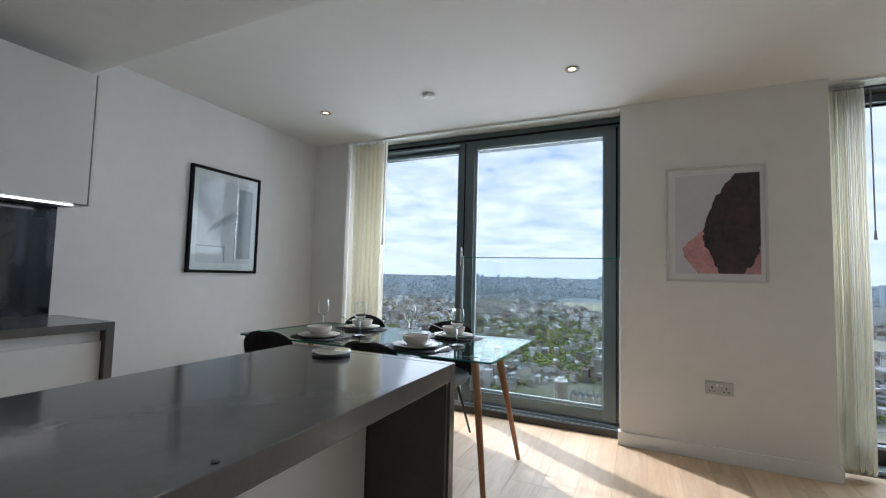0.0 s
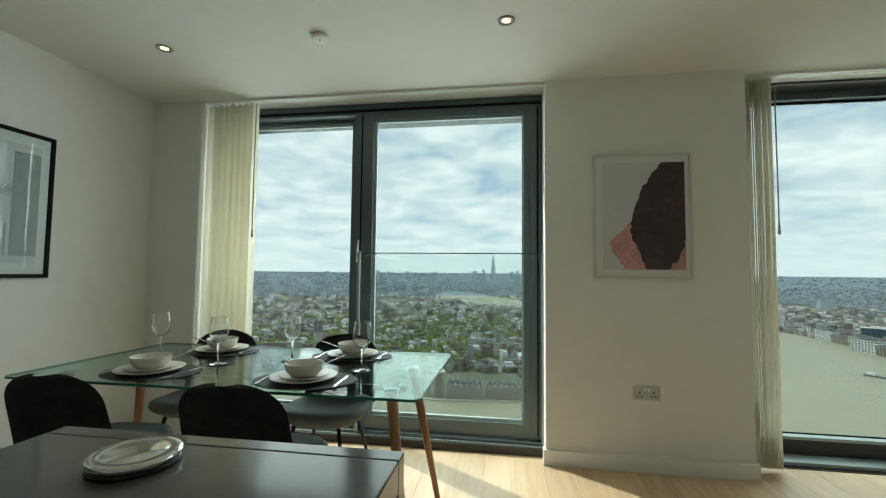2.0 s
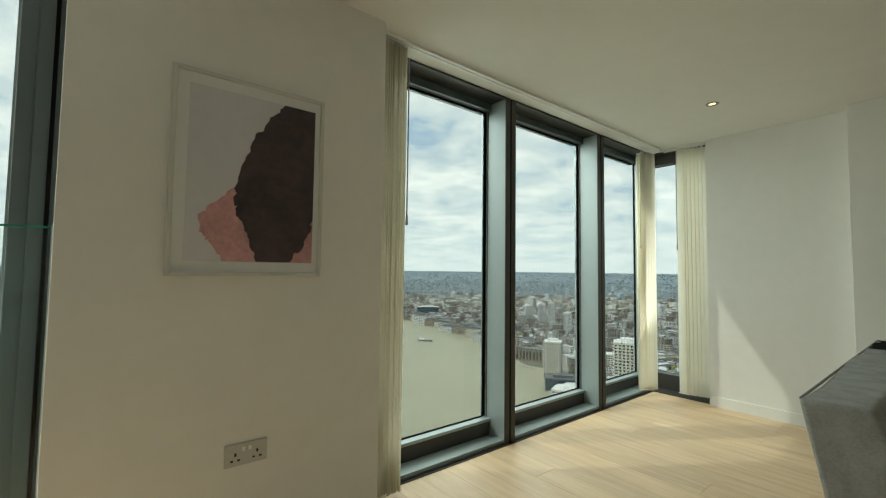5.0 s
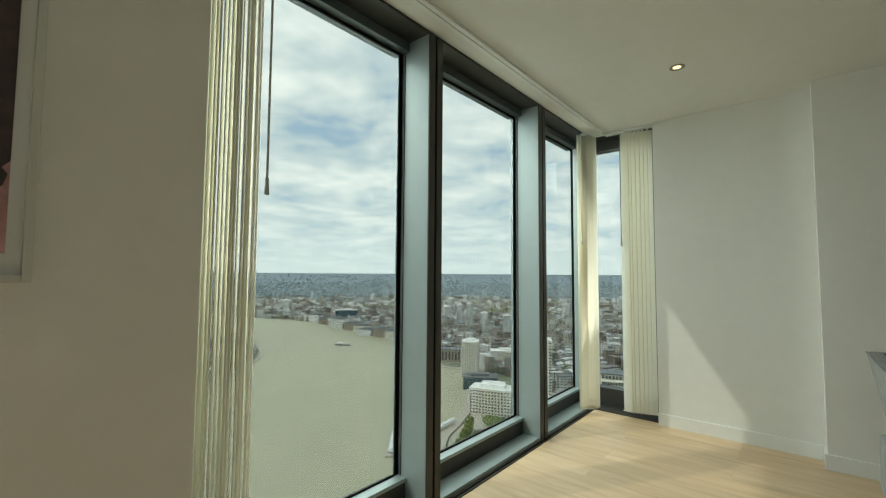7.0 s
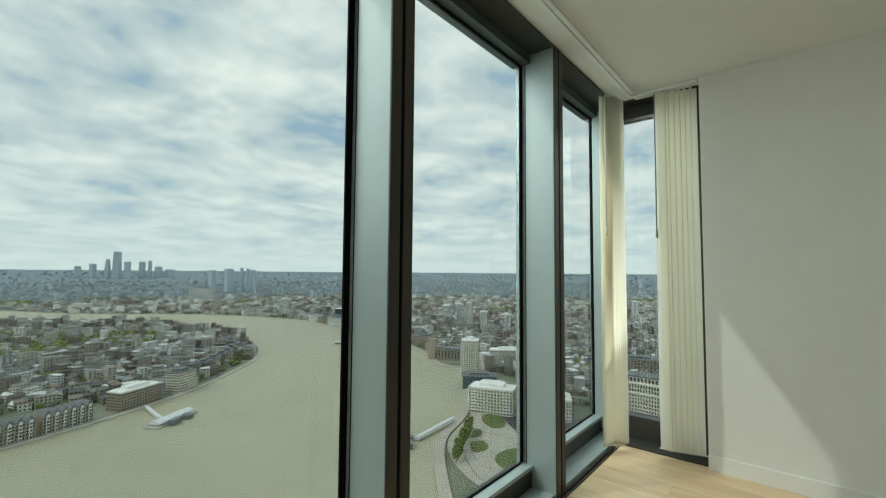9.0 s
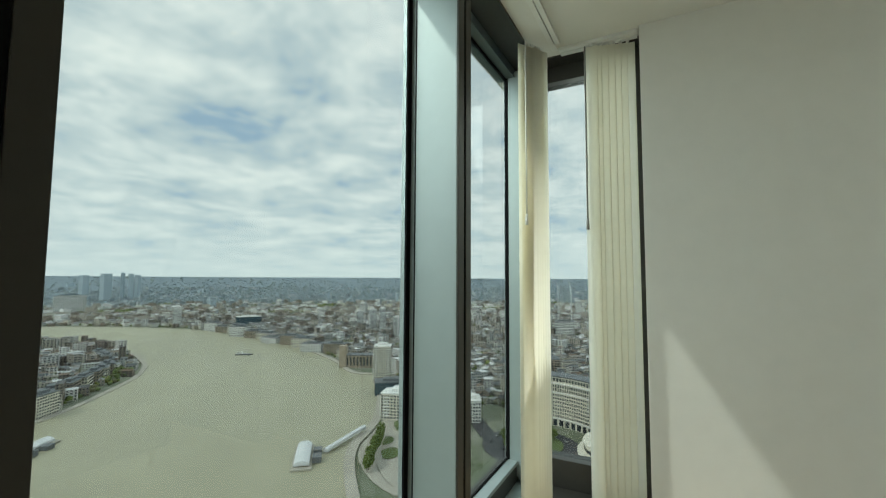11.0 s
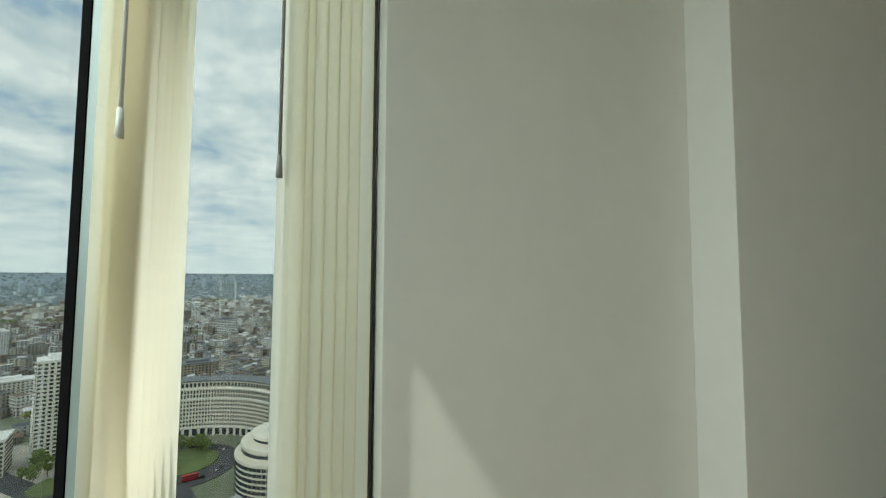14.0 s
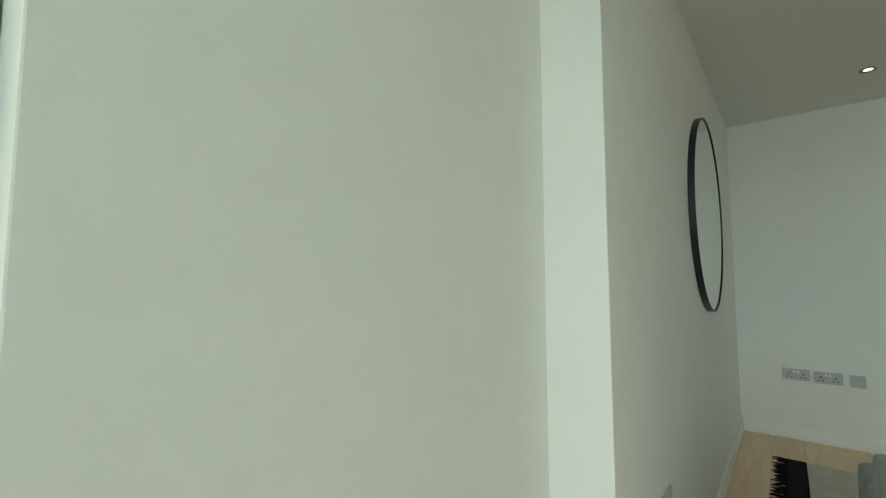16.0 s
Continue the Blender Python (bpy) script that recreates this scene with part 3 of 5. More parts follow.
plug = tagged(mesh_ob("plug", boxes((XM - 0.055, XM - 0.0125, 1.365, 1.41, 0.475, 0.525), bev=0.006), M_PLASTIC), "white plug in the wall socket", "plug")


def downlight(x, y, z):
    d = thing("downlight", "round recessed ceiling downlight, lit warm", "lamp", "ceiling downlights", at=(x, y, z))
    bm = bmesh.new()
    lathe(bm, [(0.045, 0.0), (0.045, -0.004), (0.040, -0.006), (0.034, -0.004), (0.030, -0.001)], 28)
    part("rim", bm, M_GREYPL, d, "satin grey rim", True)
    bm = bmesh.new()
    lathe(bm, [(0.029, -0.0008), (0.018, -0.0012), (0.004, -0.0016)], 20)
    part("bulb", bm, M_LAMP, d, "glowing warm bulb", True)
    li = bpy.data.lights.new("downlight_beam", "SPOT")
    li.energy, li.spot_size, li.spot_blend, li.shadow_soft_size, li.color = LAMP_WATTS, radians(120), 0.9, 0.04, (1.0, 0.86, 0.68)
    lo = new("downlight_beam", li)
    lo.location = (x, y, z - 0.02)
    return d


for lx, ly in ((-0.52, 2.472), (-2.545, 2.481), (1.48, 2.455), (3.494, 2.493), (3.465, -0.795)):
    downlight(lx, ly, H - 0.0005)
downlight(-1.52, 1.05, 2.4395)
det = thing("smoke_detector", "small round white ceiling detector", "detector", at=(-1.56, 2.482, H - 0.0005))
bm = bmesh.new()
lathe(bm, [(0.048, 0.0), (0.048, -0.010), (0.044, -0.018), (0.030, -0.021), (0.004, -0.021)], 28)
part("cover", bm, M_PLASTIC, det, smooth=True)
bm = bmesh.new()
lathe(bm, [(0.006, -0.0212), (0.004, -0.026), (0.001, -0.026)], 10)
part("indicator", bm, M_GREYPL, det)


# ---- pictures and mirror ----
def picture_frame(p, w, h, depth, rim, m, back):
    part("frame", boxes((-w / 2, -w / 2 + rim, -depth, 0, -h / 2, h / 2), (w / 2 - rim, w / 2, -depth, 0, -h / 2, h / 2), (-w / 2 + rim, w / 2 - rim, -depth, 0, -h / 2, -h / 2 + rim), (-w / 2 + rim, w / 2 - rim, -depth, 0, h / 2 - rim, h / 2), bev=0.002), m, p)
    part("mount", boxes((-w / 2 + rim, w / 2 - rim, -depth + 0.012, -0.002, -h / 2 + rim, h / 2 - rim)), back, p, "white paper mount")


art = thing("framed_print", "framed abstract print in black and rose, white frame", "picture")
AW, AH = 0.605, 0.818
picture_frame(art, AW, AH, 0.024, 0.016, M_ARTFRAME, M_PRINT)
part("print", boxes((-0.245, 0.262, -0.0135, -0.0125, -0.351, 0.351)), M_PRINT2, art, "pale lilac print")


def rough_outline(pts, seed, amp):
    """An outline with torn, uneven edges between its corners."""
    r, out = random.Random(seed), []
    for (xa, ya), (xb, yb) in zip(pts, pts[1:] + pts[:1]):
        straight = abs(xa - xb) < 0.004 or abs(ya - yb) < 0.004
        n = 1 if straight else 7
        for k in range(n):
            f = k / n
            j = 0 if straight or k == 0 else amp
            out.append((xa + (xb - xa) * f + r.uniform(-j, j), 0.974 * (ya + (yb - ya) * f) + r.uniform(-j, j)))
    return out


rose = rough_outline([(-0.02, 0.06), (-0.08, -0.05), (-0.15, -0.12), (-0.20, -0.17), (-0.195, -0.24), (-0.15, -0.29), (-0.11, -0.358), (0.261, -0.358), (0.261, -0.15)], 3, 0.007)
part("rose_shape", prism(bmesh.new(), rose, -0.0008, "y", -0.0137), M_INKP, art, "rose ink wash")
black = rough_outline([(0.12, 0.359), (0.261, 0.359), (0.261, -0.16), (0.225, -0.27), (0.16, -0.358), (0.02, -0.358), (-0.01, -0.26), (-0.05, -0.18), (-0.073, -0.11), (-0.057, 0.01), (-0.01, 0.163), (0.055, 0.27)], 5, 0.008)
part("black_shape", prism(bmesh.new(), black, -0.0008, "y", -0.0147), M_INKB, art, "black ink shape")
art.matrix_world = pose(0.354, YP - 0.0005, 1.627)

fern = thing("framed_print", "framed feather print with a black frame", "picture")
picture_frame(fern, 0.652, 0.852, 0.028, 0.023, M_PICFRAME, M_PRINT)
part("print", boxes((-0.255, 0.255, -0.0173, -0.0163, -0.345, 0.345)), M_PRINT2, fern, "pale grey print")
part("print_band", boxes((0.115, 0.254, -0.0185, -0.0176, -0.30, 0.30)), M_PRINT3, fern, "grey printed band")
part("printed_outline", boxes((-0.25, 0.0, -0.0185, -0.0176, -0.215, -0.205), (-0.01, 0.0, -0.0185, -0.0176, -0.34, -0.216), (0.085, 0.095, -0.0185, -0.0176, -0.30, -0.12)), M_FEATHER, fern)
fr = random.Random(8)
bm = bmesh.new()
spine = [(-0.16 + 0.36 * k / 30, -0.09 + 0.21 * k / 30 + 0.02 * math.sin(k / 30 * 3)) for k in range(31)]
for k, (u, v) in enumerate(spine):
    for s in (-1, 1):
        ln = (0.02 + 0.07 * math.sin(math.pi * min(1, (k + 3) / 33))) * fr.uniform(0.7, 1.1)
        ang = math.atan2(0.21, 0.36) + s * fr.uniform(0.5, 0.8)
        tip = (u + ln * math.cos(ang), v + ln * math.sin(ang))
        n_ = (-math.sin(ang) * 0.0035, math.cos(ang) * 0.0035)
        q = [bm.verts.new((a, -0.0195, b)) for a, b in ((u - n_[0], v - n_[1]), (tip[0], tip[1]), (u + n_[0], v + n_[1]))]
        bm.faces.new(q)
part("feather", bm, M_FEATHER, fern, "printed grey feather")
fg = part("glazing", boxes((-0.306, 0.306, -0.0225, -0.0205, -0.406, 0.406)), M_CLEAR, fern, "picture glass")
fg.visible_shadow = False
fern.matrix_world = pose(XL + 0.0005, 2.161, 1.6145, 0, 0, 90)

mir = thing("round_mirror", "large round wall mirror with a thin black frame", "mirror")
bm = bmesh.new()
lathe(bm, [(0.524, 0.0), (0.545, 0.0), (0.545, 0.030), (0.536, 0.030), (0.536, 0.024), (0.524, 0.02)], 96)
part("frame", bm, M_BLACK, mir, "thin black metal frame")
bm = bmesh.new()
lathe(bm, [(0.535, 0.004), (0.535, 0.025), (0.001, 0.025)], 96)
part("mirror_glass", bm, M_MIRROR, mir, "silvered mirror glass")
mir.matrix_world = pose(XM - 0.0005, 0.105, 1.608, 0, -90, 0)

# ---- kitchen run along the west wall ----
wt = thing("worktop", "dark grey quartz worktop with a waterfall end", "worktop")
part("slab", boxes((XL + 0.001, -2.692, YK + 0.01, 1.031, 0.880, 0.922), bev=0.002), M_QUARTZ, wt)
part("end_panel", boxes((XL + 0.017, -2.692, 1.032, 1.072, 0.0, 0.922), bev=0.002), M_QUARTZ, wt, "dark quartz end panel")
for i in range(6):
    y1 = 1.030 - 0.60 * i
    u = thing("base_cabinet", "cream handleless base cabinet under the worktop", "cabinet", "kitchen base cabinets")
    part("body", boxes((XL + 0.002, -2.745, y1 - 0.598, y1, 0.10, 0.879)), M_CAB, u)
    part("door", boxes((-2.742, -2.722, y1 - 0.597, y1 - 0.002, 0.105, 0.822), bev=0.002), M_CAB, u, "cream lacquered door")
    part("grip_rail", boxes((-2.760, -2.7445, y1 - 0.598, y1 - 0.001, 0.824, 0.878)), M_TRIM, u, "pale recessed grip rail")
    part("plinth", boxes((XL + 0.002, -2.78, y1 - 0.598, y1, 0.0, 0.099)), M_DKPANEL, u)
    w = thing("wall_cabinet", "cream handleless wall cabinet", "cabinet", "kitchen wall cabinets")
    y1 = 1.045 - 0.60 * i
    part("body", boxes((XL + 0.002, -3.022, y1 - 0.598, y1, 1.582, 2.33)), M_CAB, w)
    part("door", boxes((-3.020, -3.001, y1 - 0.597, y1 - 0.001, 1.566, 2.332), bev=0.002), M_CAB, w, "cream lacquered door")
    part("base_board", boxes((XL + 0.002, -3.022, y1 - 0.598, y1, 1.566, 1.5815)), M_DKPANEL, w, "dark underside")
cap = thing("cabinet_end_panel", "cream end panel closing the wall cabinets", "panel")
part("board", boxes((XL + 0.002, -2.999, 1.049, 1.067, 1.562, 2.334), bev=0.002), M_CAB, cap)
# a black strip fills the joint and puts its shade in as colour
part("shadow_gap", boxes((XL + 0.002, -3.006, 1.0455, 1.0485, 1.57, 2.33)), M_GASKET, cap, "black strip in place of the joint's shade")
led = thing("led_strip", "bright light strip under the wall cabinets", "lamp")
part("diffuser", boxes((-3.075, -3.055, YK + 0.02, 1.00, 1.556, 1.5655)), M_LED, led)
part("end_cap", boxes((-3.080, -3.050, 1.001, 1.03, 1.553, 1.5655), bev=0.002), M_PLASTIC, led)
structure("splashback", boxes((XL + 0.0005, XL + 0.008, YK + 0.01, 1.030, 0.9225, 1.565)), M_SPLASH, "black glass splashback")

# ---- island ----
isl = thing("kitchen_island", "grey quartz kitchen island with a cream base", "island")
part("worktop", boxes((-1.398, -0.692, -2.1, 1.020, 0.868, 0.924), bev=0.003), M_QUARTZ, isl, "polished grey quartz top")
part("end_panel", boxes((-1.398, -0.692, 1.021, 1.060, 0.0, 0.924), bev=0.003), M_QUARTZ, isl, "dark quartz end panel")
part("inner_panel", boxes((-0.999, -0.700, 1.004, 1.0205, 0.0, 0.867)), M_DKPANEL, isl, "dark inner panel of the overhang")
for i in range(5):
    part("front_panel", boxes((-1.02, -1.0, 1.003 - 0.62 * (i + 1), 1.002 - 0.62 * i - 0.003, 0.08, 0.867), bev=0.002), M_CAB, isl, "cream lacquered panel")
part("carcass", boxes((-1.385, -1.0205, -2.08, 1.0205, 0.0, 0.867)), M_CAB, isl)
bm = bmesh.new()
lathe(bm, [(0.006, 0.0), (0.006, 0.0015), (0.003, 0.002)], 12, at=(-0.714, 0.184, 0.9242))
part("worktop_stud", bm, M_BLACK, isl)

tray = thing("coaster_stack", "round mirrored coaster on a black base", "coaster", at=(-1.115, 0.935, 0.9243))
bm = bmesh.new()
lathe(bm, [(0.062, 0.0), (0.066, 0.002), (0.066, 0.007), (0.062, 0.009)], 40)
part("base", bm, M_BLACK, tray, "black rubber base", True)
bm = bmesh.new()
lathe(bm, [(0.064, 0.0092), (0.067, 0.011), (0.067, 0.018), (0.064, 0.020), (0.050, 0.0202), (0.049, 0.0190), (0.047, 0.0202), (0.001, 0.0202)], 40)
part("disc", bm, M_CHROME, tray, "polished mirrored disc", True)


# ---- dining table ----
TX0, TX1, TY0, TY1, TZ = -2.755, -0.840, 1.903, 2.846, 0.760
tab = thing("dining_table", "rectangular glass dining table with tapered wooden legs", "table")


def round_rect(x0, x1, y0, y1, r, n=6):
    out = []
    for cx, cy, a0 in ((x1 - r, y1 - r, 0), (x0 + r, y1 - r, 90), (x0 + r, y0 + r, 180), (x1 - r, y0 + r, 270)):
        for k in range(n + 1):
            a = radians(a0 + 90 * k / n)
            out.append((cx + r * math.cos(a), cy + r * math.sin(a)))
    return out


def rim_band(x0, x1, y0, y1, r, w, z0, z1):
    bm = bmesh.new()
    o, i = round_rect(x0, x1, y0, y1, r), round_rect(x0 + w, x1 - w, y0 + w, y1 - w, r - w)
    vs = [[bm.verts.new((x, y, z)) for x, y in pts] for pts, z in ((o, z0), (o, z1), (i, z1), (i, z0))]
    n = len(o)
    for a in range(4):
        for k in range(n):
            bm.faces.new((vs[a][k], vs[a][(k + 1) % n], vs[(a + 1) % 4][(k + 1) % n], vs[(a + 1) % 4][k]))
    bmesh.ops.recalc_face_normals(bm, faces=bm.faces)
    return bm


top = part("tabletop", prism(bmesh.new(), round_rect(TX0 + 0.004, TX1 - 0.004, TY0 + 0.004, TY1 - 0.004, 0.032), 0.010, "z", TZ - 0.010), M_TABLE, tab, "clear green-tinged glass top")
top.visible_shadow = False
part("tabletop_edge", rim_band(TX0, TX1, TY0, TY1, 0.036, 0.0038, TZ - 0.0102, TZ + 0.0002), M_EDGE, tab, "green polished glass edge")
for sx, sy in ((1, 1), (1, -1), (-1, 1), (-1, -1)):
    cx, cy = (TX0 + TX1) / 2, (TY0 + TY1) / 2
    foot = (cx + sx * 0.93, (2.598 if sy > 0 else 1.90), 0.0)
    head = (cx + sx * 0.80, cy + sy * (0.30 if sy < 0 else 0.12), TZ - 0.014)
    bm = bmesh.new()
    tube(bm, foot, head, 0.0135, 0.025, 16)
    leg = part("leg", bm, M_LEG, tab, "tapered brown wooden leg", True)
    bm = bmesh.new()
    lathe(bm, [(0.035, 0.0), (0.035, 0.0035), (0.001, 0.0036)], 24, at=(head[0], head[1], TZ - 0.0138))
    part("glass_pad", bm, M_FRAME_L, leg, "frosted fixing disc", True)
bm = boxes((TX0 + 0.16, TX1 - 0.16, 2.355, 2.385, TZ - 0.10, TZ - 0.075), bev=0.004)
part("apron_rail", bm, M_BLACK, tab, "black steel rail under the glass")


# ---- chairs ----
def chair(label):
    """A shell chair that faces +y: curved padded back, seat, four steel legs."""
    c = thing("dining_chair", label, "chair", "chairs round the table")
    bm = bmesh.new()
    nu, nv = 17, 18
    grid = []
    for j in range(nv):
        v = 1 - (1 - j / (nv - 1)) ** 2.2
        z = 0.45 + 0.385 * v
        half = 0.238 * (1 - 0.10 * v) if v < 0.6 else 0.238 * 0.94 * max(0.02, 1 - ((v - 0.6) / 0.402) ** 2.6) ** 0.42
        row = []
        for i in range(nu):
            u = i / (nu - 1) * 2 - 1
            y = -0.235 - 0.07 * v + 0.085 * abs(u) ** 2.2 * (1 - 0.45 * v)
            row.append(bm.verts.new((u * half, y, z)))
        grid.append(row)
    for j in range(nv - 1):
        for i in range(nu - 1):
            bm.faces.new((grid[j][i], grid[j][i + 1], grid[j + 1][i + 1], grid[j + 1][i]))
    bmesh.ops.solidify(bm, geom=list(bm.faces), thickness=0.034)
    bmesh.ops.recalc_face_normals(bm, faces=bm.faces)
    b = part("backrest", bm, M_CHAIR, c, "charcoal fabric back", True)
    mod = b.modifiers.new("round", "BEVEL")
    mod.width, mod.segments, mod.limit_method, mod.angle_limit = 0.012, 2, "ANGLE", radians(50)
    bm = bmesh.new()
    pts = round_rect(-0.235, 0.235, -0.235, 0.235, 0.16, 8)
    rings = []
    for z, k in ((0.385, 0.72), (0.392, 0.86), (0.412, 0.97), (0.44, 1.03), (0.462, 1.0), (0.470, 0.90), (0.460, 0.5)):
        rings.append([bm.verts.new((x * k, y * k, z + (0.012 * (y / 0.2) ** 2 if k > 0.8 else 0))) for x, y in pts])
    for a, bb in zip(rings, rings[1:]):
        for i in range(len(pts)):
            j = (i + 1) % len(pts)
            bm.faces.new((a[i], a[j], bb[j], bb[i]))
    bm.faces.new(rings[0][::-1])
    bm.faces.new(rings[-1])
    part("seat", bm, M_SEAT, c, "slate grey padded seat", True)
    for sx in (-1, 1):
        for sy in (-1, 1):
            bm = bmesh.new()
            tube(bm, (sx * 0.215, sy * 0.205, 0.0), (sx * 0.13, sy * 0.12, 0.395), 0.0075, 0.0125, 10)
            part("leg", bm, M_BLACK, c, "black steel leg", True)
    bm = bmesh.new()
    tube(bm, (-0.14, 0.12, 0.395), (0.14, 0.12, 0.395), 0.008)
    tube(bm, (-0.14, -0.12, 0.395), (0.14, -0.12, 0.395), 0.008)
    part("under_frame", bm, M_BLACK, c)
    return c


c0 = chair("charcoal fabric dining chair tucked under the glass table")
c0.matrix_world = pose(-1.515, 1.985, 0)
copy_thing(c0, pose(-2.30, 1.985, 0, 0, 0, 3))
copy_thing(c0, pose(-1.555, 2.700, 0, 0, 0, 177))
copy_thing(c0, pose(-2.385, 2.715, 0, 0, 0, 183))


# ---- place settings ----
def oval(rx, ry, n=40):
    return [(rx * math.cos(2 * math.pi * k / n), ry * math.sin(2 * math.pi * k / n)) for k in range(n)]


def bar(bm, pts, z, w0, t=0.002):
    """A thin bent strip through (x, y, half width, lift)."""
    rows = []
    for x, y, w, up_ in pts:
        rows.append([bm.verts.new((x - w, y, z + up_)), bm.verts.new((x + w, y, z + up_)), bm.verts.new((x + w, y, z + up_ + t)), bm.verts.new((x - w, y, z + up_ + t))])
    for a, b in zip(rows, rows[1:]):
        for i in range(4):
            bm.faces.new((a[i], a[(i + 1) % 4], b[(i + 1) % 4], b[i]))
    bm.faces.new(rows[0][::-1])
    bm.faces.new(rows[-1])
    bmesh.ops.recalc_face_normals(bm, faces=bm.faces)
    return bm


def place_set(x, y, turn, gx, gy):
    """Mat, plates, bowl, cutlery, glass and its coaster for one diner, who faces +y before the turn."""
    m = pose(x, y, TZ + 0.0005, 0, 0, turn) @ Matrix.Scale(1.07, 4)

    def put(ob, local=(0, 0, 0), rz=0):
        ob.matrix_world = m @ pose(*local, 0, 0, rz)
        return ob
    t = put(thing("placemat", "black oval placemat on the glass table", "placemat", "place settings"))
    part("mat", prism(bmesh.new(), oval(0.215, 0.155), 0.003), M_MAT, t)
    part("stitched_edge", prism(bmesh.new(), oval(0.205, 0.146), 0.0006, "z", 0.0031), M_MAT, t)
    p = put(thing("dinner_plate", "cream stoneware dinner plate with a raised rim", "plate", "place settings"), (-0.005, 0, 0.0039))
    bm = bmesh.new()
    lathe(bm, [(0.07, 0.0), (0.09, 0.002), (0.132, 0.014), (0.136, 0.018), (0.132, 0.019), (0.09, 0.0075), (0.001, 0.006)], 40)
    part("plate_body", bm, M_CERAMIC, p, smooth=True)
    p = put(thing("side_plate", "small cream stoneware plate on the dinner plate", "plate", "place settings"), (-0.005, 0, 0.0122))
    bm = bmesh.new()
    lathe(bm, [(0.05, 0.0), (0.065, 0.002), (0.096, 0.011), (0.099, 0.015), (0.095, 0.0155), (0.065, 0.007), (0.001, 0.006)], 36)
    part("plate_body", bm, M_CERAMIC, p, smooth=True)
    p = put(thing("bowl", "cream stoneware bowl on the plates", "bowl", "place settings"), (-0.005, 0, 0.0186))
    bm = bmesh.new()
    lathe(bm, [(0.035, 0.0), (0.055, 0.004), (0.074, 0.024), (0.080, 0.052), (0.0785, 0.054), (0.0765, 0.052), (0.070, 0.026), (0.050, 0.010), (0.001, 0.007)], 36)
    part("bowl_body", bm, M_CERAMIC, p, smooth=True)
    s = put(thing("soup_spoon", "steel spoon leaning in the bowl", "spoon", "place settings"), (0.045, 0.03, 0.045), -60)
    bm = bmesh.new()
    tube(bm, (0, -0.04, -0.012), (0, 0.11, 0.045), 0.0022, 0.0035, 8)
    part("handle", bm, M_CHROME, s, smooth=True)
    bm = bmesh.new()
    lathe(bm, [(0.004, -0.022), (0.016, -0.020), (0.019, -0.015), (0.016, -0.017), (0.002, -0.019)], 16, at=(0, -0.05, 0.0))
    part("spoon_bowl", bm, M_CHROME, s, smooth=True)
    f = put(thing("fork", "steel fork beside the plate", "fork", "place settings"), (-0.162, 0, 0.0039))
    bm = bar(bmesh.new(), [(0, -0.10, 0.006, 0), (0, -0.03, 0.0035, 0.003), (0, 0.03, 0.003, 0.005), (0, 0.05, 0.011, 0.003), (0, 0.062, 0.012, 0.001)], 0, 0)
    for k in range(4):
        bar(bm, [(-0.0105 + 0.007 * k, 0.062, 0.0017, 0.001), (-0.0105 + 0.007 * k, 0.10, 0.0012, 0.004)], 0, 0)
    part("fork_body", bm, M_CHROME, f)
    k = put(thing("knife", "steel table knife beside the plate", "knife", "place settings"), (0.162, 0, 0.0039))
    part("handle", bar(bmesh.new(), [(0, -0.11, 0.007, 0), (0, -0.02, 0.005, 0.0005), (0, 0.0, 0.0045, 0.001)], 0, 0, 0.005), M_CHROME, k)
    part("blade", bar(bmesh.new(), [(0, 0.0, 0.006, 0.001), (0, 0.08, 0.009, 0.001), (0.004, 0.112, 0.003, 0.001)], 0, 0, 0.002), M_CHROME, k, "polished blade")
    co = thing("drink_coaster", "round black coaster under a wine glass", "coaster", "place settings", at=(gx, gy, TZ + 0.0005))
    bm = bmesh.new()
    lathe(bm, [(0.05, 0.0), (0.05, 0.003), (0.001, 0.0032)], 32)
    part("disc", bm, M_MAT, co)
    w = thing("wine_glass", "clear stemmed wine glass on a coaster", "glass", "place settings", at=(gx, gy, TZ + 0.0038))
    bm = bmesh.new()
    lathe(bm, [(0.036, 0.0), (0.036, 0.0012), (0.012, 0.004), (0.0045, 0.010), (0.0036, 0.05), (0.004, 0.088), (0.010, 0.094)], 28)
    part("foot_and_stem", bm, M_STEM, w, smooth=True)
    bm = bmesh.new()
    lathe(bm, [(0.004, 0.0945), (0.020, 0.100), (0.036, 0.120), (0.0405, 0.143), (0.038, 0.178), (0.0333, 0.210), (0.0331, 0.2115), (0.0327, 0.212), (0.0323, 0.2115), (0.0325, 0.210), (0.0372, 0.178), (0.0397, 0.143), (0.0352, 0.121), (0.019, 0.102), (0.002, 0.097)], 32)
    gb = part("glass_bowl", bm, M_STEM, w, smooth=True)
    w.scale = (1.12, 1.12, 1.12)
    gb.visible_shadow = False


place_set(-1.40, 2.10, 4, -1.215, 2.315)
place_set(-2.175, 2.10, -3, -1.985, 2.310)
place_set(-1.39, 2.650, 182, -1.660, 2.465)
place_set(-2.21, 2.645, 177, -2.445, 2.445)

# ---- sofa, throw and rug ----
sofa = thing("sofa", "grey woven fabric sofa seen from behind", "sofa")
SX0, SX1 = 1.70, 3.80


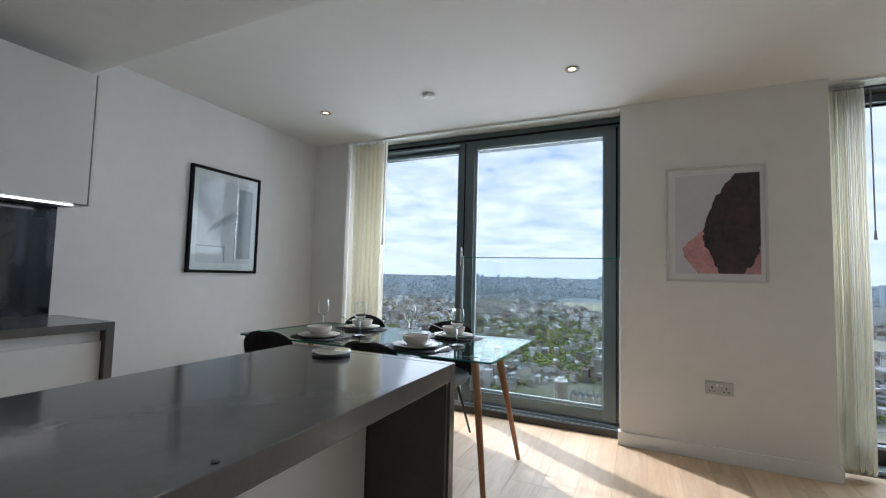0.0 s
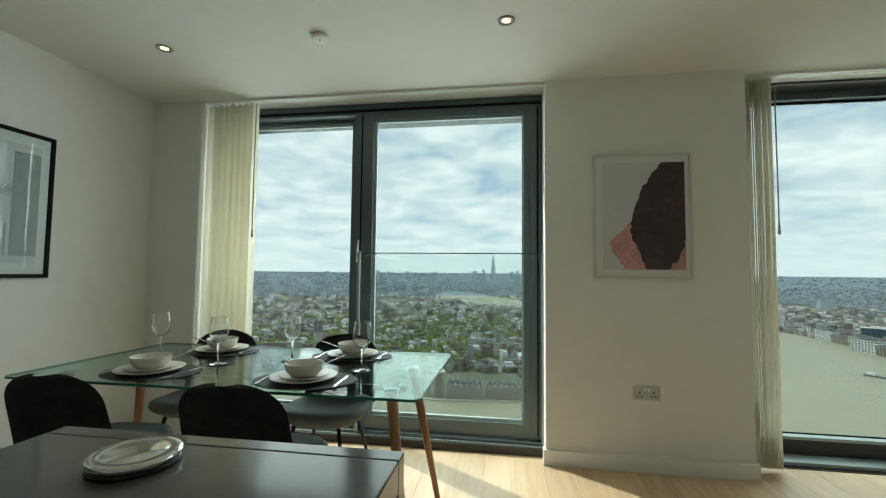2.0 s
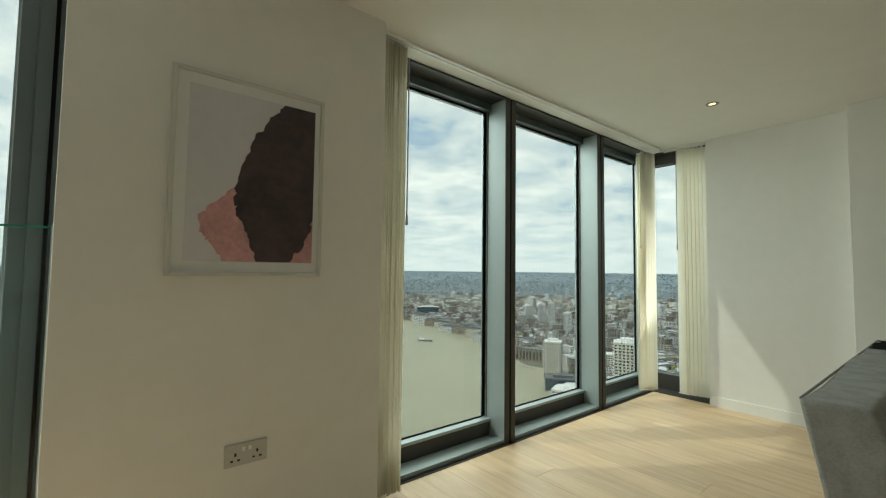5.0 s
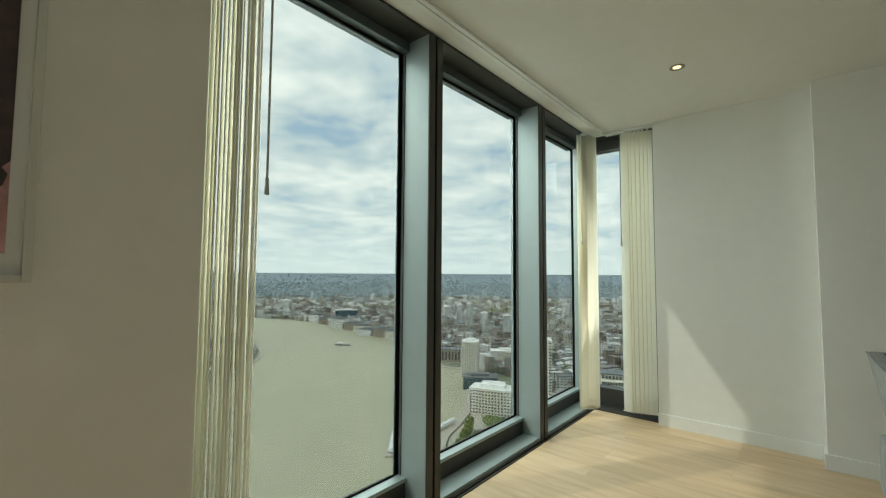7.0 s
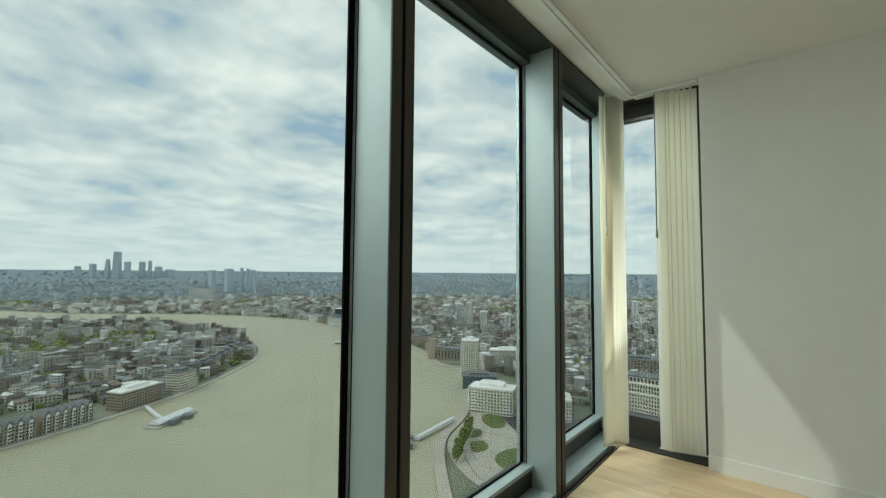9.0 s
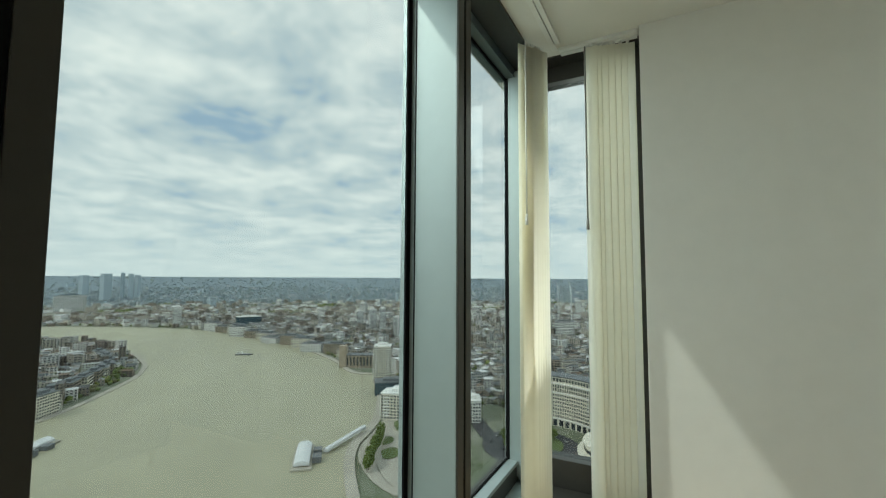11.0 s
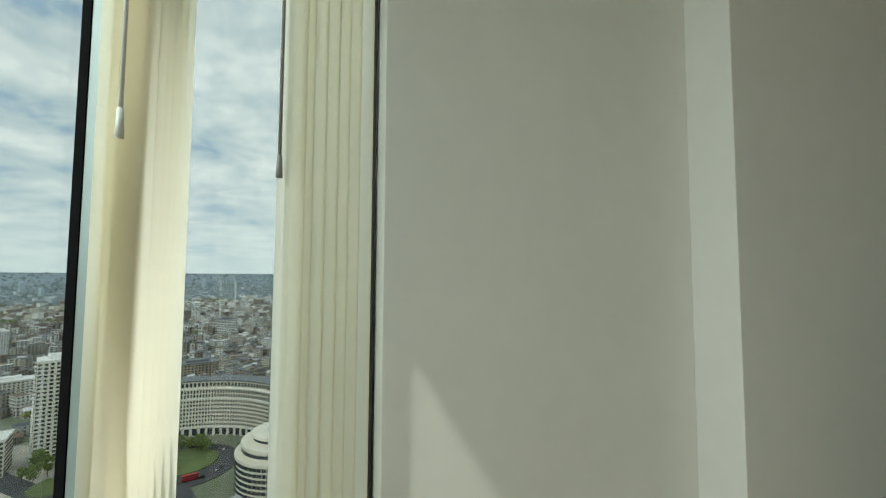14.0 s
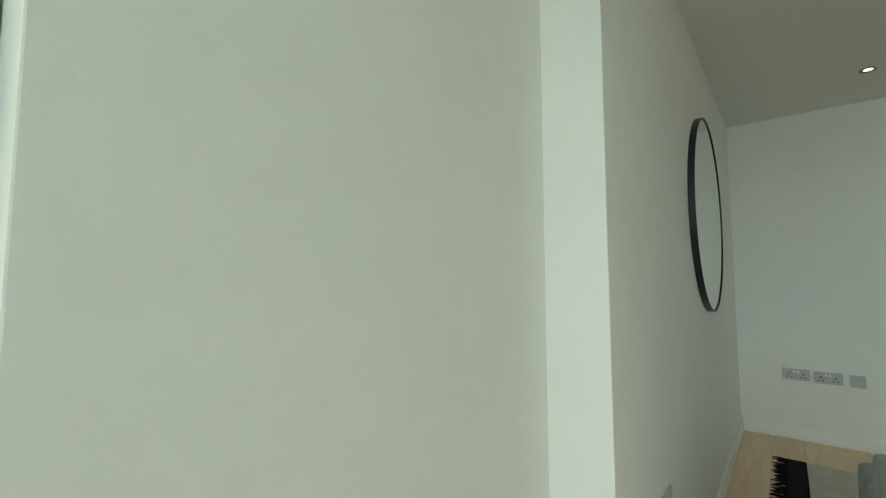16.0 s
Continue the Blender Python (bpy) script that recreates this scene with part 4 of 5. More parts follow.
def soft_profile(name, pts, x0, x1, m, label="", bev=0.03):
    bm = prism(bmesh.new(), pts, x1 - x0, "x", x0)
    bmesh.ops.bevel(bm, geom=list(bm.edges), offset=bev, segments=4, profile=0.6, affect="EDGES")
    bmesh.ops.subdivide_edges(bm, edges=[e for e in bm.edges if abs(e.verts[0].co.x - e.verts[1].co.x) > 0.3], cuts=14)
    for v in bm.verts:
        k = noise.noise(v.co * 3.1) * 0.012 + noise.noise(v.co * 9.0) * 0.004
        v.co += Vector((0, k, k * 0.8))
    return part(name, bm, m, sofa, label, True)


soft_profile("backrest", [(1.60, 0.40), (1.68, 0.84), (1.50, 0.845), (1.36, 0.44)], SX0, SX1, M_SOFA, "raked padded back", 0.022)
soft_profile("base", [(1.655, 0.13), (1.655, 0.43), (0.72, 0.43), (0.72, 0.13)], SX0 + 0.05, SX1 - 0.05, M_SOFA, "upholstered base")
for i in range(2):
    w_ = (SX1 - SX0 - 0.36) / 2
    soft_profile("seat_cushion", [(1.42, 0.435), (1.42, 0.55), (0.72, 0.56), (0.70, 0.435)], SX0 + 0.18 + w_ * i + 0.004, SX0 + 0.18 + w_ * (i + 1) - 0.004, M_SOFA, "plump seat cushion", 0.035)
for a, b in ((SX0 + 0.03, SX0 + 0.175), (SX1 - 0.175, SX1 - 0.03)):
    soft_profile("armrest", [(1.63, 0.132), (1.62, 0.60), (0.76, 0.60), (0.70, 0.132)], a, b, M_SOFA, "rounded armrest", 0.035)
for fx in (SX0 + 0.12, SX1 - 0.12):
    for fy in (0.80, 1.56):
        bm = bmesh.new()
        tube(bm, (fx, fy, 0.0), (fx, fy, 0.14), 0.016, 0.024, 12)
        part("foot", bm, M_LEG, sofa, "short wooden foot", True)
bm = bmesh.new()
tube(bm, (SX0 + 0.02, 1.675, 0.835), (SX1 - 0.02, 1.675, 0.835), 0.005, segs=6)
part("back_piping", bm, M_SOFA, sofa, smooth=True)
throw = thing("throw_blanket", "black fringed throw over the sofa back", "blanket")
part("cloth", prism(bmesh.new(), [(1.58, 0.862), (1.49, 0.868), (1.40, 0.62), (1.39, 0.565), (1.375, 0.565), (1.385, 0.62), (1.48, 0.882), (1.58, 0.876)], 0.42, "x", 3.05), M_THROW, throw)
tr = random.Random(2)
bm = bmesh.new()
for k in range(46):
    fx = 3.055 + 0.009 * k
    tube(bm, (fx, 1.58, 0.870), (fx + tr.uniform(-0.01, 0.01), 1.625 + tr.uniform(0, 0.02), 0.866 + tr.uniform(0, 0.008)), 0.003, 0.002, 5)
part("fringe", bm, M_THROW, throw)

rug = thing("rug", "cream rug with a black border and fringe", "rug")
bm = boxes((1.55, 3.885, -0.90, 1.05, 0.0, 0.014), bev=0.004)
part("rug_field", bm, M_RUG, rug, "cream woven field")
part("border", boxes((3.886, 3.985, -0.905, 1.055, 0.0, 0.015), bev=0.004), M_RUGB, rug, "black woven border")
bm = bmesh.new()
for k in range(120):
    fy = -0.90 + 1.95 * k / 119
    kx = 3.985 + tr.uniform(0.05, 0.085)
    ky = fy + tr.uniform(-0.02, 0.02)
    tube(bm, (3.98, fy, 0.008), ((3.98 + kx) / 2, (fy + ky) / 2 + tr.uniform(-0.008, 0.008), 0.010), 0.0048, 0.0045, 5)
    tube(bm, ((3.98 + kx) / 2, (fy + ky) / 2, 0.010), (kx, ky, 0.005), 0.0048, 0.003, 5)
part("fringe", bm, M_RUGB, rug, "knotted black fringe")

# ---- outside: ground, river, city ----
from mathutils import geometry

GZ = -150.0
M_GROUND = mat("city_ground", (0.24, 0.24, 0.20), 0.95, var=0.5, scale=0.02, dark=(0.11, 0.14, 0.07), spec=0.1)
M_WATER = mat("silty_river", (0.42, 0.40, 0.28), 0.5, var=0.12, scale=0.0016, spec=0.3)
M_PAVE = mat("quay_paving", (0.46, 0.43, 0.37), 0.9, var=0.15, scale=0.08, spec=0.2)
M_ROAD = mat("asphalt_road", (0.07, 0.07, 0.075), 0.85, var=0.2, scale=0.1)
M_GRASS = mat("lawn", (0.15, 0.185, 0.08), 0.95, var=0.3, scale=0.1, spec=0.1)
M_WOODS = island_mat("tree_crowns", [(0.14, 0.18, 0.065), (0.24, 0.29, 0.085), (0.17, 0.21, 0.075), (0.32, 0.34, 0.10), (0.21, 0.25, 0.08), (0.22, 0.21, 0.12)], 0.9)
M_LEAF = mat("leaf_clumps", (0.15, 0.19, 0.055), 0.85, var=0.4, scale=0.5, spec=0.2)
M_BARK = mat("bark", (0.10, 0.075, 0.05), 0.9, var=0.3, scale=3)
M_HOUSE = island_mat("house_walls", [(0.33, 0.285, 0.235), (0.66, 0.62, 0.53), (0.27, 0.23, 0.195), (0.80, 0.78, 0.73), (0.46, 0.42, 0.36), (0.60, 0.60, 0.58), (0.86, 0.85, 0.82), (0.54, 0.50, 0.43)], 0.85)
M_ROOF = island_mat("house_roofs", [(0.15, 0.15, 0.15), (0.24, 0.25, 0.26), (0.22, 0.16, 0.12), (0.40, 0.41, 0.41), (0.13, 0.14, 0.15), (0.78, 0.79, 0.80), (0.30, 0.28, 0.25)], 0.8)
# distance haze is put into the base colours of the next four
M_FAR = island_mat("haze_tinted_roofs", [(0.34, 0.38, 0.41), (0.30, 0.35, 0.37), (0.39, 0.43, 0.46), (0.52, 0.55, 0.57), (0.32, 0.36, 0.38), (0.72, 0.73, 0.74), (0.37, 0.39, 0.40)], 0.9)
M_FARTOWER = island_mat("haze_tinted_towers", [(0.44, 0.53, 0.60), (0.50, 0.58, 0.63), (0.40, 0.48, 0.55), (0.58, 0.63, 0.66)], 0.6)
M_HILL = mat("haze_tinted_hills", (0.29, 0.345, 0.385), 1.0, var=0.22, scale=0.012, spec=0.0)
M_FARWOODS = island_mat("haze_tinted_tree_crowns", [(0.20, 0.255, 0.255), (0.24, 0.29, 0.27), (0.22, 0.27, 0.29), (0.28, 0.32, 0.29)], 0.9)
M_STONE = mat("cream_stone", (0.78, 0.735, 0.62), 0.8, var=0.12, scale=0.2)
M_WHITE = mat("white_render", (0.82, 0.82, 0.79), 0.7, var=0.08, scale=0.2)
M_BRICK = mat("stock_brick", (0.39, 0.33, 0.255), 0.85, var=0.2, scale=0.3)
M_WINDOW = mat("far_window_glass", (0.035, 0.045, 0.055), 0.15, var=0.3, scale=0.3)
M_SLATE = mat("slate_roof", (0.16, 0.17, 0.18), 0.6, var=0.2, scale=0.3)
M_BLUEGLASS = mat("blue_curtain_wall", (0.10, 0.16, 0.19), 0.2, var=0.2, scale=0.2)
M_STEEL = mat("white_steel", (0.72, 0.73, 0.74), 0.5, var=0.06, scale=0.5)
M_BUS = mat("red_bus_paint", (0.45, 0.02, 0.02), 0.35, var=0.1, scale=1)

bm = bmesh.new()
bmesh.ops.create_circle(bm, cap_ends=True, segments=96, radius=4900)
bmesh.ops.translate(bm, vec=(0, 0, GZ), verts=bm.verts)
structure("ground", bm, M_GROUND, "grey-green city ground seen from a tower")


def smooth_line(pts, n=2):
    """Round off a closed outline by cutting its corners."""
    for _ in range(n):
        out = []
        for (xa, ya), (xb, yb) in zip(pts, pts[1:] + pts[:1]):
            out += [(0.75 * xa + 0.25 * xb, 0.75 * ya + 0.25 * yb), (0.25 * xa + 0.75 * xb, 0.25 * ya + 0.75 * yb)]
        pts = out
    return pts


NEAR_BANK = [(-900, 150), (-100, 95), (150, 105), (249, 212), (300, 256), (345, 270), (390, 290), (497, 368), (552, 412), (528, 450), (591, 526), (685, 741), (709, 923), (755, 1177), (701, 1394), (570, 1680), (330, 1870), (120, 2340), (-150, 2950), (-330, 3300)]
FAR_BANK = [(-520, 3150), (-459, 2698), (-251, 2119), (93, 1799), (411, 1470), (459, 1331), (478, 1055), (446, 901), (385, 742), (265, 632), (206, 586), (111, 540), (22, 512), (-133, 500), (-190, 545), (-600, 640), (-900, 700)]
RIVER = smooth_line(NEAR_BANK + FAR_BANK, 2)
flat = geometry.delaunay_2d_cdt([Vector(p) for p in RIVER], [], [list(range(len(RIVER)))], 1, 1e-4)
bm = bmesh.new()
vs = [bm.verts.new((p.x, p.y, GZ + 0.6)) for p in flat[0]]
for q in flat[2]:
    bm.faces.new([vs[i] for i in q])
for q in bm.faces:
    q.normal_update()
    if q.normal.z < 0:
        q.normal_flip()
structure("water_river", bm, M_WATER, "wide silty brown river")
RX, RY = np.array([p[0] for p in RIVER]), np.array([p[1] for p in RIVER])
SX, SY = np.roll(RX, -1), np.roll(RY, -1)


def in_river(x, y, edge=10.0):
    hit = ((RY > y) != (SY > y)) & (x < (SX - RX) * (y - RY) / (SY - RY + 1e-9) + RX)
    if hit.sum() % 2:
        return True
    dx, dy = SX - RX, SY - RY
    k = np.clip(((x - RX) * dx + (y - RY) * dy) / (dx * dx + dy * dy + 1e-9), 0, 1)
    return float(np.min((RX + k * dx - x) ** 2 + (RY + k * dy - y) ** 2)) < edge * edge


def quay(pts, w, z=1.6):
    """A stone embankment of some width along an open line."""
    bm = bmesh.new()
    rows = []
    for i, (x, y) in enumerate(pts):
        (xa, ya), (xb, yb) = pts[max(0, i - 1)], pts[min(len(pts) - 1, i + 1)]
        d = Vector((xb - xa, yb - ya, 0)).normalized()
        n_ = Vector((-d.y, d.x, 0)) * w / 2
        c = Vector((x, y, GZ))
        u = Vector((0, 0, z))
        rows.append([bm.verts.new(q) for q in (c - n_, c - n_ + u, c + n_ + u, c + n_)])
    for a, b in zip(rows, rows[1:]):
        for k in range(3):
            bm.faces.new((a[k], b[k], b[k + 1], a[k + 1]))
    bmesh.ops.recalc_face_normals(bm, faces=bm.faces)
    return bm


def open_smooth(pts):
    for _ in range(2):
        out = [pts[0]]
        for (xa, ya), (xb, yb) in zip(pts, pts[1:]):
            out += [(0.75 * xa + 0.25 * xb, 0.75 * ya + 0.25 * yb), (0.25 * xa + 0.75 * xb, 0.25 * ya + 0.75 * yb)]
        pts = out + [pts[-1]]
    return pts


structure("pavement_near_quay", quay(open_smooth(NEAR_BANK[2:12]), 9), M_PAVE, "paved riverside walk")
structure("pavement_far_quay", quay(open_smooth(FAR_BANK[5:15]), 7), M_PAVE, "paved riverside walk with a stone wall")

# keep-clear discs for the single buildings
CLEAR = [(395, 262, 62), (514, 378, 40), (565, 480, 50), (445, 230, 45), (380, 130, 120), (334, 34, 50), (320, 225, 62), (45, 530, 110), (1142, 250, 40), (-40, 545, 110), (500, 330, 50)]


def clear(x, y):
    return all((x - a) ** 2 + (y - b) ** 2 > r * r for a, b, r in CLEAR)


def wooded(x, y):
    core = ((x + 160) / 520) ** 2 + ((y - 1130) / 420) ** 2
    n_ = noise.noise(Vector((x / 260, y / 260, 3.3)))
    return core < 1.0 + 0.5 * n_ and n_ > -0.33 or n_ > 0.42


def land(rr):
    """The height of the ground, which rises to low hills at the horizon."""
    return GZ + (151.0 * ((rr - 2900) / 1980) ** 1.7 if rr > 2900 else 0.0)


class Heap:
    """Gathers many small closed shapes into one mesh."""
    def __init__(self):
        self.v, self.f, self.m = [], [], []

    def house(self, x, y, w, l, h, roof, a, z=GZ):
        c, s, b = math.cos(a), math.sin(a), len(self.v)
        pts = [(-w, -l, 0), (w, -l, 0), (w, l, 0), (-w, l, 0), (-w, -l, h), (w, -l, h), (w, l, h), (-w, l, h)]
        if roof:
            pts += [(0, -l, h + roof), (0, l, h + roof)]
        self.v += [(x + c * u - s * v, y + s * u + c * v, z + t) for u, v, t in pts]
        fs = [(0, 1, 5, 4), (1, 2, 6, 5), (2, 3, 7, 6), (3, 0, 4, 7)]
        self.f += [tuple(b + i for i in q) for q in fs]
        self.m += [0] * 4
        top_ = [(4, 5, 6, 7)] if not roof else [(4, 5, 8), (6, 7, 9), (5, 6, 9, 8), (7, 4, 8, 9)]
        self.f += [tuple(b + i for i in q) for q in top_]
        self.m += [1] if not roof else [0, 0, 1, 1]

    def windows(self, x, y, w, l, h, a, storeys, gap, z=GZ):
        """Rows of dark windows set proud of the four walls of a house."""
        c, s = math.cos(a), math.sin(a)
        for ux, uy, half, out in ((1, 0, w, l), (1, 0, w, -l), (0, 1, l, w), (0, 1, l, -w)):
            n_ = max(1, int(2 * half / gap))
            push = out + (0.12 if out > 0 else -0.12)
            for j in range(storeys):
                z0 = z + h * (j + 0.28) / storeys
                z1 = z + h * (j + 0.78) / storeys
                for i in range(n_):
                    p0 = -half + 2 * half * (i + 0.25) / n_
                    p1 = -half + 2 * half * (i + 0.75) / n_
                    b = len(self.v)
                    for p, t in ((p0, z0), (p1, z0), (p1, z1), (p0, z1)):
                        u, v = (p, push) if ux else (push, p)
                        self.v.append((x + c * u - s * v, y + s * u + c * v, t))
                    self.f.append((b, b + 1, b + 2, b + 3))
                    self.m.append(2)

    def blob(self, x, y, z, r, rnd):
        b = len(self.v)
        for u, v, t in ICO:
            k = r * rnd.uniform(0.72, 1.2)
            self.v.append((x + u * k, y + v * k, z + t * k * 0.85))
        self.f += [tuple(b + i for i in q) for q in ICO_F]
        self.m += [0] * len(ICO_F)

    def make(self, name, mats, label, kind="stuff", category=""):
        me = bpy.data.meshes.new(name)
        me.from_pydata(self.v, [], self.f)
        for m in mats:
            me.materials.append(m)
        me.polygons.foreach_set("material_index", self.m)
        me.update()
        return tagged(new(name, me), label, category, kind=kind)


bm = bmesh.new()
bmesh.ops.create_icosphere(bm, subdivisions=1, radius=1)
bm.verts.index_update()
ICO = [tuple(v.co) for v in bm.verts]
ICO_F = [tuple(v.index for v in q.verts) for q in bm.faces]
bm.free()

rc = random.Random(11)
homes, flats, trees, far, far_trees = Heap(), Heap(), Heap(), Heap(), Heap()
r = 240.0
while r < 4840:
    s = max(13.5, r * 0.0105) if r < 2300 else r * 0.0085
    n_ = int(radians(165) * r / s)
    for i in range(n_):
        az = radians(-48) + radians(165) * (i + rc.random()) / n_
        rr = r + rc.uniform(-0.4, 0.4) * s
        x, y = rr * math.sin(az), rr * math.cos(az)
        if in_river(x, y, 9 + s * 0.3) or not clear(x, y) or (rr < 420 and az < radians(58)):
            continue
        turn = round(noise.noise(Vector((x / 330, y / 330, 0.7))) * 5) * 0.42 + rc.choice((0, math.pi / 2))
        if wooded(x, y) and rr < 3000:
            for _ in range(2 if r < 1500 else 1):
                k = s * rc.uniform(0.20, 0.36)
                trees.blob(x + rc.uniform(-s, s) * 0.45, y + rc.uniform(-s, s) * 0.45, land(rr) + k * 0.8, k, rc)
            if rc.random() > 0.22:
                continue
        if rr > 4100 and rc.random() < 0.5:
            continue
        # farther out, more pieces take the colours that hold the haze
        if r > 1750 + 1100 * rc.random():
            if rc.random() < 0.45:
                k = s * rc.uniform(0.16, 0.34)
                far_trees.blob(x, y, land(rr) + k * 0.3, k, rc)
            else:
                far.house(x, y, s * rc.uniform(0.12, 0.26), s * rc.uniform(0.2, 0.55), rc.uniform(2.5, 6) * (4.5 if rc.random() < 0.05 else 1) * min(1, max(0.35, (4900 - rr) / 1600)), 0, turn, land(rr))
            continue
        pick = rc.random()
        if pick < 0.14:
            w, l, h = s * rc.uniform(0.28, 0.45), s * rc.uniform(0.45, 0.85), rc.uniform(11, 26)
            flats.house(x, y, w, l, h, 0, turn)
            if rr < 1700:
                flats.windows(x, y, w, l, h, turn, max(3, int(h / 3.2)), 3.4 if rr < 900 else 5.0)
        elif pick < 0.86:
            w, l, h = rc.uniform(3.0, 4.8) * max(1, s / 20), s * rc.uniform(0.34, 0.58), rc.uniform(6, 11)
            homes.house(x, y, w, l, h, w * rc.uniform(0.45, 0.75) if rc.random() < 0.8 else 0, turn)
            if rr < 1300:
                homes.windows(x, y, w, l, h, turn, 2 if h < 8 else 3, 3.0 if rr < 800 else 4.0)
        for _ in range(rc.choice((0, 1, 1, 2, 2))):
            k = rc.uniform(2.2, 4.6) * max(1, s / 26)
            trees.blob(x + rc.uniform(-s, s) * 0.55, y + rc.uniform(-s, s) * 0.55, land(rr) + k, k, rc)
    r += s * 0.95
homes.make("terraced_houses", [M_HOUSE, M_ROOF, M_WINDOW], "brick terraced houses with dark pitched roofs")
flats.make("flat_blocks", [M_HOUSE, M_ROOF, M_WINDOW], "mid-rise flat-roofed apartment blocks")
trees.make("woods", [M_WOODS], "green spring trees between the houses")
far_trees.make("far_woods", [M_FARWOODS], "tree tops among the far suburbs in haze-tinted grey-green")
far.make("far_suburbs", [M_FAR, M_FAR], "roofs of far suburbs in haze-tinted blue-grey")

# rising ground and hills that close the horizon, haze put into their colour
bm = bmesh.new()
ring = []
for k in range(241):
    az = radians(-75 + 215 * k / 240)
    d = (math.sin(az), math.cos(az))
    up_ = 6 * noise.noise(Vector((k * 0.04, 0.4, 1.2)))
    ring.append([bm.verts.new((d[0] * q, d[1] * q, land(q) + 0.3 + up_ * ((q - 2900) / 1990) ** 2)) for q in (2900, 3200, 3500, 3800, 4100, 4350, 4600, 4760, 4890)])
for a, b in zip(ring, ring[1:]):
    for i in range(8):
        bm.faces.new((a[i], a[i + 1], b[i + 1], b[i]))
bmesh.ops.recalc_face_normals(bm, faces=bm.faces)
structure("backdrop_hills", bm, M_HILL, "low wooded hills on the horizon in haze-tinted blue-grey")


# ---- single buildings ----
def facade(b, ax, ay, bx, by, z0, h, floors, cols, m_win=None, fill=(0.55, 0.55), push=0.25):
    """Rows of windows set on the wall from a to b, as one joined part."""
    bm = bmesh.new()
    d = Vector((bx - ax, by - ay, 0))
    L = d.length
    d.normalize()
    n_ = Vector((d.y, -d.x, 0))
    for j in range(floors):
        for i in range(cols):
            u0, w = L * (i + 0.5 - fill[0] / 2) / cols, L * fill[0] / cols
            v0, t = z0 + h * (j + 0.5 - fill[1] / 2) / floors, h * fill[1] / floors
            o = Vector((ax, ay, 0)) + n_ * push
            q = [o + d * u0 + Vector((0, 0, v0)), o + d * (u0 + w) + Vector((0, 0, v0)), o + d * (u0 + w) + Vector((0, 0, v0 + t)), o + d * u0 + Vector((0, 0, v0 + t))]
            inn = [p - n_ * (push + 0.1) for p in q]
            vs, ws = [bm.verts.new(p) for p in q], [bm.verts.new(p) for p in inn]
            bm.faces.new(vs)
            for k in range(4):
                bm.faces.new((vs[k], ws[k], ws[(k + 1) % 4], vs[(k + 1) % 4]))
    p = part("windows", bm, m_win or M_WINDOW, b, "rows of dark windows")
    p["kind"] = "stuff"
    return p


def rect_pts(x, y, w, l, a):
    c, s = math.cos(a), math.sin(a)
    return [(x + c * u - s * v, y + s * u + c * v) for u, v in ((-w, -l), (w, -l), (w, l), (-w, l))]


def block(label, x, y, w, l, h, a, floors, cols, m=M_STONE, roof=M_WHITE, balconies=False, fill=(0.55, 0.55)):
    b = thing("apartment_building", label, "building")
    pts = rect_pts(x, y, w, l, radians(a))
    part("wall", prism(bmesh.new(), pts, h, "z", GZ), m, b)
    part("roof", prism(bmesh.new(), rect_pts(x, y, w + 0.4, l + 0.4, radians(a)), 1.2, "z", GZ + h), roof, b)
    part("plant_room", prism(bmesh.new(), rect_pts(x, y, w * 0.55, l * 0.5, radians(a)), 3.2, "z", GZ + h + 1.2), roof, b)
    for k in range(4):
        (ax, ay), (bx, by) = pts[k], pts[(k + 1) % 4]
        n_ = max(2, round(cols * (math.hypot(bx - ax, by - ay) / (2 * max(w, l)))))
        facade(b, ax, ay, bx, by, GZ + 1, h - 1.5, floors, n_, fill=fill)
    if balconies:
        for k in (0, 3):
            (ax, ay), (bx, by) = pts[k], pts[(k + 1) % 4]
            d = Vector((bx - ax, by - ay, 0)).normalized()
            n_ = Vector((d.y, -d.x, 0))
            for e in (0.06, 0.80):
                bm = bmesh.new()
                L = math.hypot(bx - ax, by - ay)
                for j in range(1, floors):
                    z = GZ + 1 + (h - 1.5) * j / floors
                    o = Vector((ax, ay, z)) + d * L * e
                    q = [o, o + d * L * 0.14, o + d * L * 0.14 + n_ * 1.6, o + n_ * 1.6]
                    lo, hi = [bm.verts.new(p) for p in q], [bm.verts.new(p + Vector((0, 0, 1.1))) for p in q]
                    bm.faces.new(lo[::-1])
                    bm.faces.new(hi)
                    for i in range(4):
                        bm.faces.new((lo[i], lo[(i + 1) % 4], hi[(i + 1) % 4], hi[i]))
                p = part("balconies", bm, M_WHITE, b, "white balcony stack")
                p["kind"] = "stuff"
    return b


block("cream eight-storey riverside block with a white roof", 398, 262, 24, 12, 27, -70, 8, 14, balconies=True)
block("low white wing beside the cream block", 440, 285, 10, 20, 16, -57, 5, 9, M_WHITE)
block("cream residential tower with white balconies", 514, 378, 12, 12, 52, -58, 16, 7, balconies=True)
block("low blue glass block between the towers", 470, 330, 22, 12, 16, -55, 4, 14, M_BLUEGLASS, M_SLATE)
block("cream riverside block behind the tower", 610, 370, 30, 11, 26, -55, 8, 16, balconies=True)
block("tall cream residential tower with balconies", 428, 222, 13, 12, 80, -62, 25, 7, balconies=True)
block("white wing of the tall tower", 428, 196, 9, 14, 22, -62, 6, 9, M_WHITE)
block("brown brick office block", 690, 190, 26, 16, 24, -70, 6, 12, M_BRICK, M_SLATE)
block("grey concrete block under construction", 1130, 250, 24, 18, 42, -75, 10, 10, M_WHITE, M_SLATE, fill=(0.8, 0.5))
